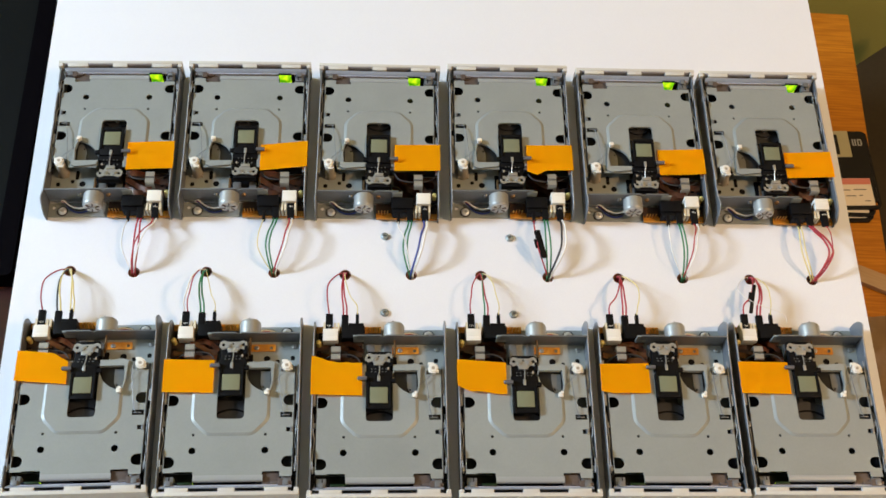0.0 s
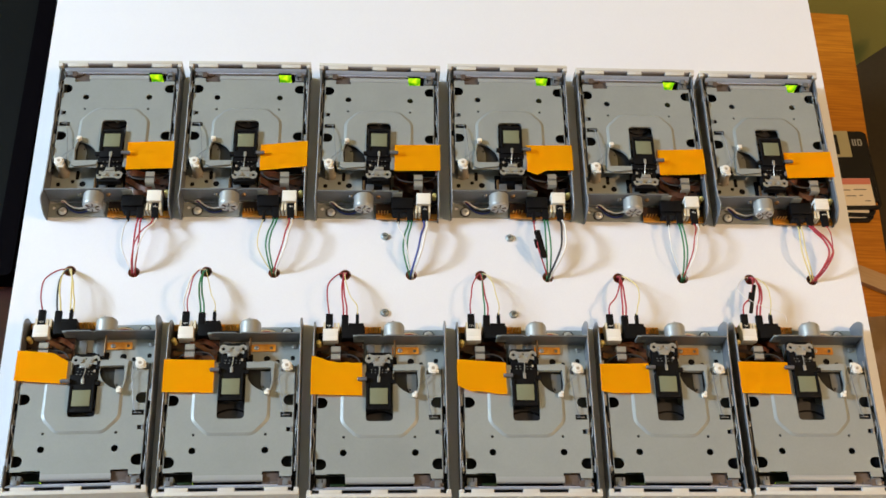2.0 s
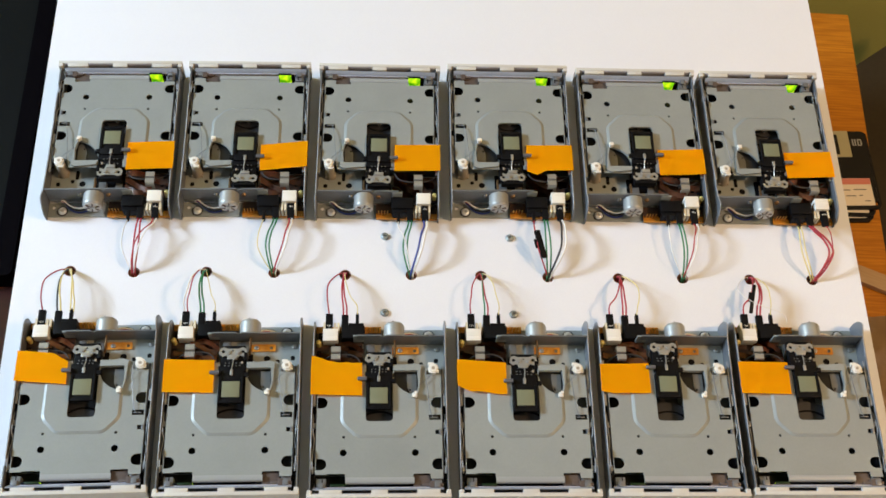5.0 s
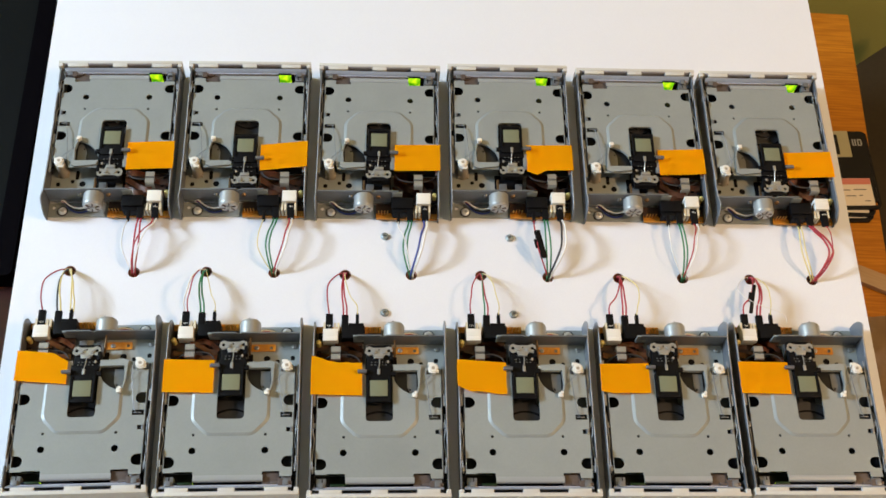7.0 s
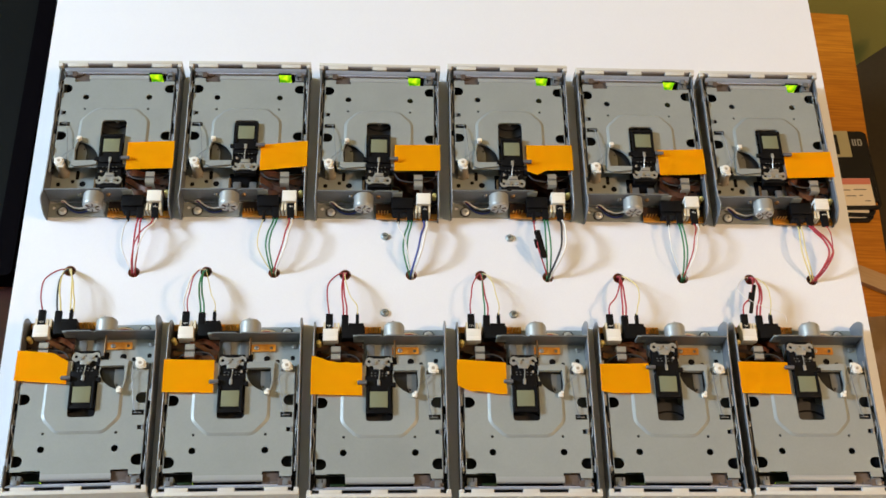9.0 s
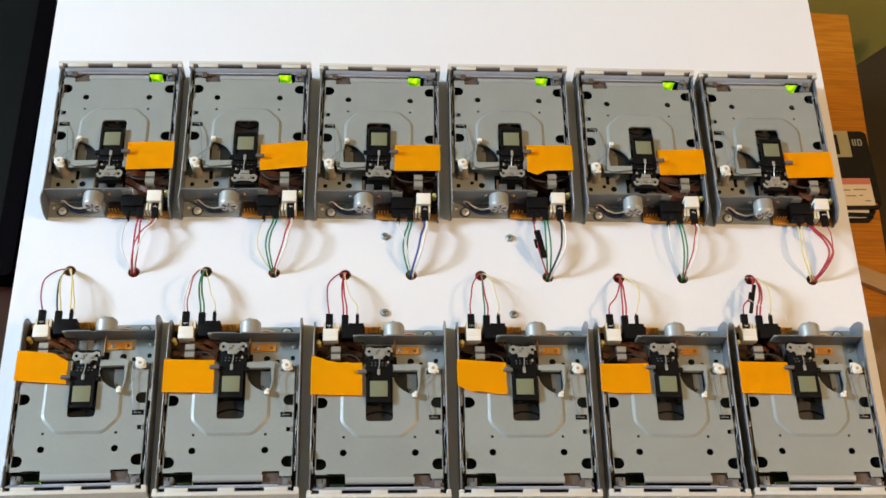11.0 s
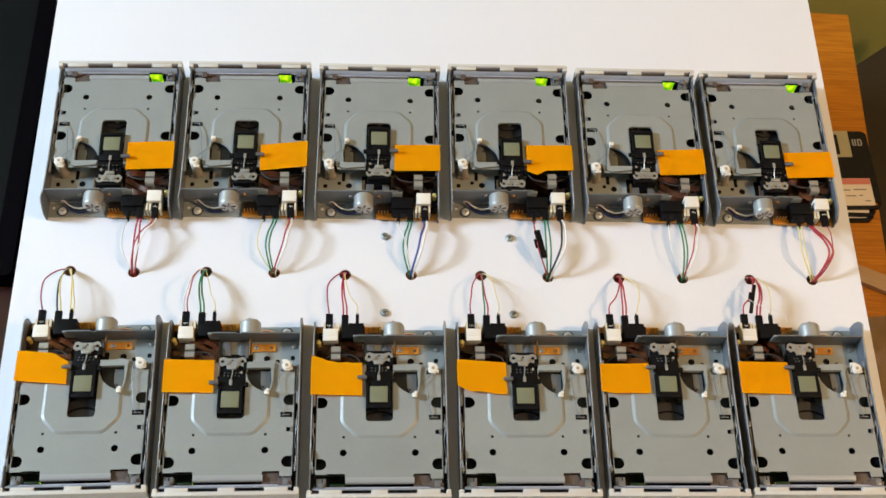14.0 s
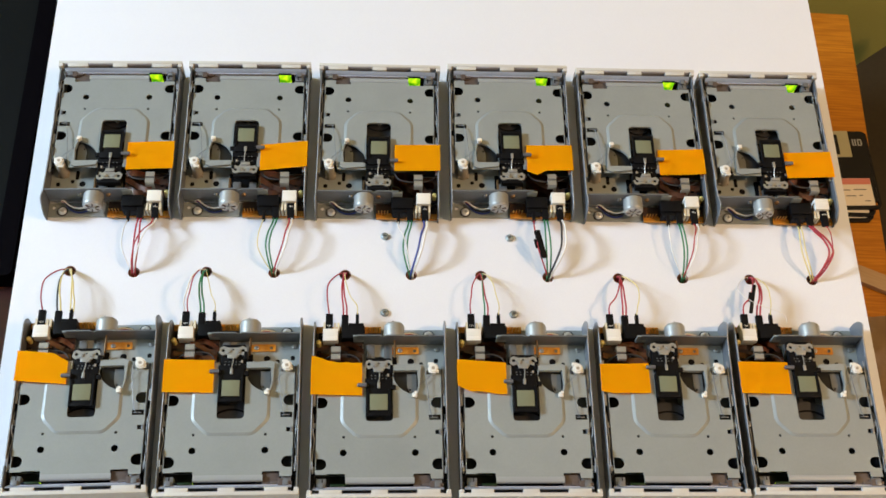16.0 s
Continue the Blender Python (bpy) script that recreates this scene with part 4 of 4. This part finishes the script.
def crumpled_wrap():
    """A limp clear-brown wrapper lying on the table."""
    rng = random.Random(5)
    bm = bm_new()
    n, grid = 20, []
    for i in range(n + 1):
        grid.append([bm.verts.new((i * 8.0, j * 8.0 - 3 * math.sin(i), 3 + 5 * abs(noise.noise(Vector((i * 0.35, j * 0.3, 2.0)))) * 2 + rng.uniform(0, 0.8))) for j in range(n + 1)])
    for i in range(n):
        for j in range(n):
            bm.faces.new((grid[i][j], grid[i + 1][j], grid[i + 1][j + 1], grid[i][j + 1]))
    bmesh.ops.solidify(bm, geom=bm.faces[:], thickness=0.4)
    return thing("crumpled_wrap", bm, WRAP, "crumpled tan wrapping paper lying on the oak table", "wrapping paper", m=pose(0.330, -0.090, (TABLE + 0.2) * MM, 0, 0, -10))


LATH = material("pale_tan_wood", (0.4224, 0.2816, 0.1496), 0.5, grain=0.4, scale=120, stain=0.3, stain_scale=12, tint=(0.264, 0.1496, 0.0704), stretch=(0.4, 5, 1))
WRAP = material("tan_wrapping", (0.44, 0.2904, 0.1496), 0.4, grain=0.2, scale=120, stain=0.5, stain_scale=14, tint=(0.176, 0.0792, 0.0264), coat=0.3)
crumpled_wrap()


bm = bm_new()
box(bm, -75, 75, -9, 9, 0, 7, 1.0)
thing("wooden_lath", bm, LATH, "pale tan wooden lath lying on the oak table", "lath", m=pose(0.450, 0.089, (TABLE + 0.2) * MM, 0, 0, -25))


def flat_monitor():
    mon = new("flat_monitor")
    bm = bm_new()
    plate(bm, rounded(-960, -411, 98, 615, 6, 4), [rounded(-930, -430, 122, 592, 2, 3)], 0, 26)
    part("frame", bm, PIANO, mon, "black glossy plastic frame")
    bm = bm_new()
    box(bm, -931, -429, 121, 593, 2, 18)
    part("screen", bm, SCREEN, mon, "switched-off dark screen")
    mon.matrix_world = pose(0, 0, -0.232)
    return tagged(mon, "black flat monitor lying switched off on a dark cabinet", "monitor")


flat_monitor()


def dark_cabinet():
    c = new("dark_cabinet")
    bm = bm_new()
    box(bm, -1000, -290, -420, 635, -262, -232, 4)
    part("top", bm, MAHOGANY, c, "dark reddish mahogany top")
    bm = bm_new()
    box(bm, -985, -305, -405, 630, -955, -262, 3)
    part("body", bm, MAHOGANY, c)
    for k in range(3):
        bm = bm_new()
        box(bm, -303, -299, -395 + 340 * k, -65 + 340 * k, -930, -280, 1.5)
        door = part("door", bm, MAHOGANY, c)
        bm = bm_new()
        cyl(bm, (-299, -90 + 340 * k, -480), (-285, -90 + 340 * k, -480), 9, n=14)
        part("knob", bm, BRIGHT, door)
    return tagged(c, "dark reddish mahogany cabinet beside the table", "cabinet")


dark_cabinet()


def brown_seat():
    s = new("upholstered_seat")
    bm = bm_new()
    box(bm, 0, 345, -600, 0, 120, 555, 22)
    part("cushion", bm, BROWN, s, "dark brown upholstered cushion block")
    for x in (50, 295):
        for y in (-550, -50):
            bm = bm_new()
            cyl(bm, (x, y, 0), (x, y, 122), 18, 24, n=14)
            part("foot", bm, MAHOGANY, s)
    s.matrix_world = pose(0.401, 0.400, -0.955, 0, 0, 35)
    return tagged(s, "dark brown upholstered seat beside the oak table", "seat")


brown_seat()


# ---- what moves: the head carriages ----
def motions():
    times = [0, 0.5, 1, 1.5, 2, 2.5, 3, 3.5, 4, 6.5, 7, 7.5, 8, 8.5, 9, 11.5, 12, 12.5, 13, 13.5, 14, 14.5, 15, 15.5, 16]
    ways = (
        "-43.3 -50.0 -49.2 -45.0 -45.0 -37.5 -50.0 -50.0 -47.5 -40.0 -42.5 -44.2 -48.4 -51.7 -50.0 -43.3 -48.4 -50.8 -50.0 -48.4 -48.4 -38.3 -40.0 -50.0 -45.9",
        "-41.4 -46.4 -41.4 -41.4 -44.8 -50.6 -38.0 -38.0 -41.4 -50.6 -49.8 -47.3 -46.4 -42.3 -37.2 -48.9 -37.2 -49.8 -41.4 -44.8 -46.4 -39.7 -51.4 -43.9 -39.7",
        "-48.0 -45.5 -45.5 -42.1 -42.1 -38.7 -42.1 -49.7 -49.7 -42.1 -42.1 -44.6 -48.0 -51.4 -48.0 -41.2 -48.8 -46.3 -44.6 -44.6 -40.4 -37.9 -42.1 -48.0 -49.7",
        "-47.8 -50.4 -44.5 -38.5 -39.3 -42.8 -42.8 -45.3 -49.5 -37.7 -38.5 -42.8 -46.2 -49.5 -51.3 -40.2 -44.5 -47.8 -47.8 -51.3 -51.3 -48.7 -46.2 -38.5 -44.5",
        "-48.5 -43.4 -46.0 -48.5 -46.0 -45.2 -41.8 -40.0 -37.5 -46.8 -43.4 -40.9 -37.5 -39.2 -39.2 -46.8 -41.8 -37.5 -37.5 -37.5 -40.0 -42.6 -51.1 -48.5 -45.2",
        "-49.2 -44.0 -44.0 -39.7 -44.9 -50.8 -38.1 -38.1 -39.7 -51.7 -50.0 -47.4 -44.9 -42.3 -38.1 -46.6 -39.7 -47.4 -47.4 -47.4 -47.4 -40.6 -37.2 -45.7 -46.6",
        "-47.1 -45.8 -41.7 -41.7 -37.1 -38.4 -38.4 -40.4 -43.1 -46.5 -44.5 -41.7 -38.4 -37.1 -39.8 -40.4 -38.4 -41.7 -41.7 -48.5 -48.5 -49.8 -41.7 -39.1 -41.7",
        "-50.9 -47.5 -42.1 -50.2 -47.5 -40.8 -40.1 -38.1 -39.4 -51.6 -50.9 -47.5 -45.5 -43.4 -38.1 -50.9 -46.2 -45.5 -41.5 -41.5 -37.4 -42.8 -48.2 -51.6 -46.2",
        "-42.7 -50.8 -50.8 -50.8 -42.0 -39.3 -39.3 -37.9 -37.9 -50.8 -48.1 -44.7 -41.3 -37.3 -39.3 -48.1 -44.7 -43.4 -39.3 -39.3 -43.4 -49.5 -51.5 -43.4 -37.3",
        "-39.4 -42.8 -42.8 -46.9 -44.8 -42.1 -42.1 -40.1 -36.7 -49.6 -50.3 -47.5 -44.8 -42.1 -40.1 -50.3 -38.7 -38.0 -38.0 -38.0 -42.1 -49.6 -45.5 -40.1 -40.1",
        "-51.5 -51.5 -51.5 -51.5 -51.5 -51.5 -51.5 -51.5 -51.5 -51.5 -51.5 -51.5 -51.5 -51.5 -51.5 -51.5 -51.5 -51.5 -51.5 -51.5 -51.5 -51.5 -51.5 -51.5 -51.5",
        "-51.0 -51.0 -51.0 -51.0 -51.0 -51.0 -51.0 -51.0 -51.0 -51.0 -51.0 -51.0 -51.0 -51.0 -51.0 -51.0 -51.0 -51.0 -51.0 -51.0 -51.0 -51.0 -51.0 -51.0 -51.0",
    )
    for drive, way in zip(drives, ways):
        head = [o for o in drive.children if o.name.startswith("head_carriage")][0]
        y = [float(v) for v in way.split()]
        walk(head, [(t, pose(0.0005, v * MM, 0)) for t, v in zip(times, y)])


motions()
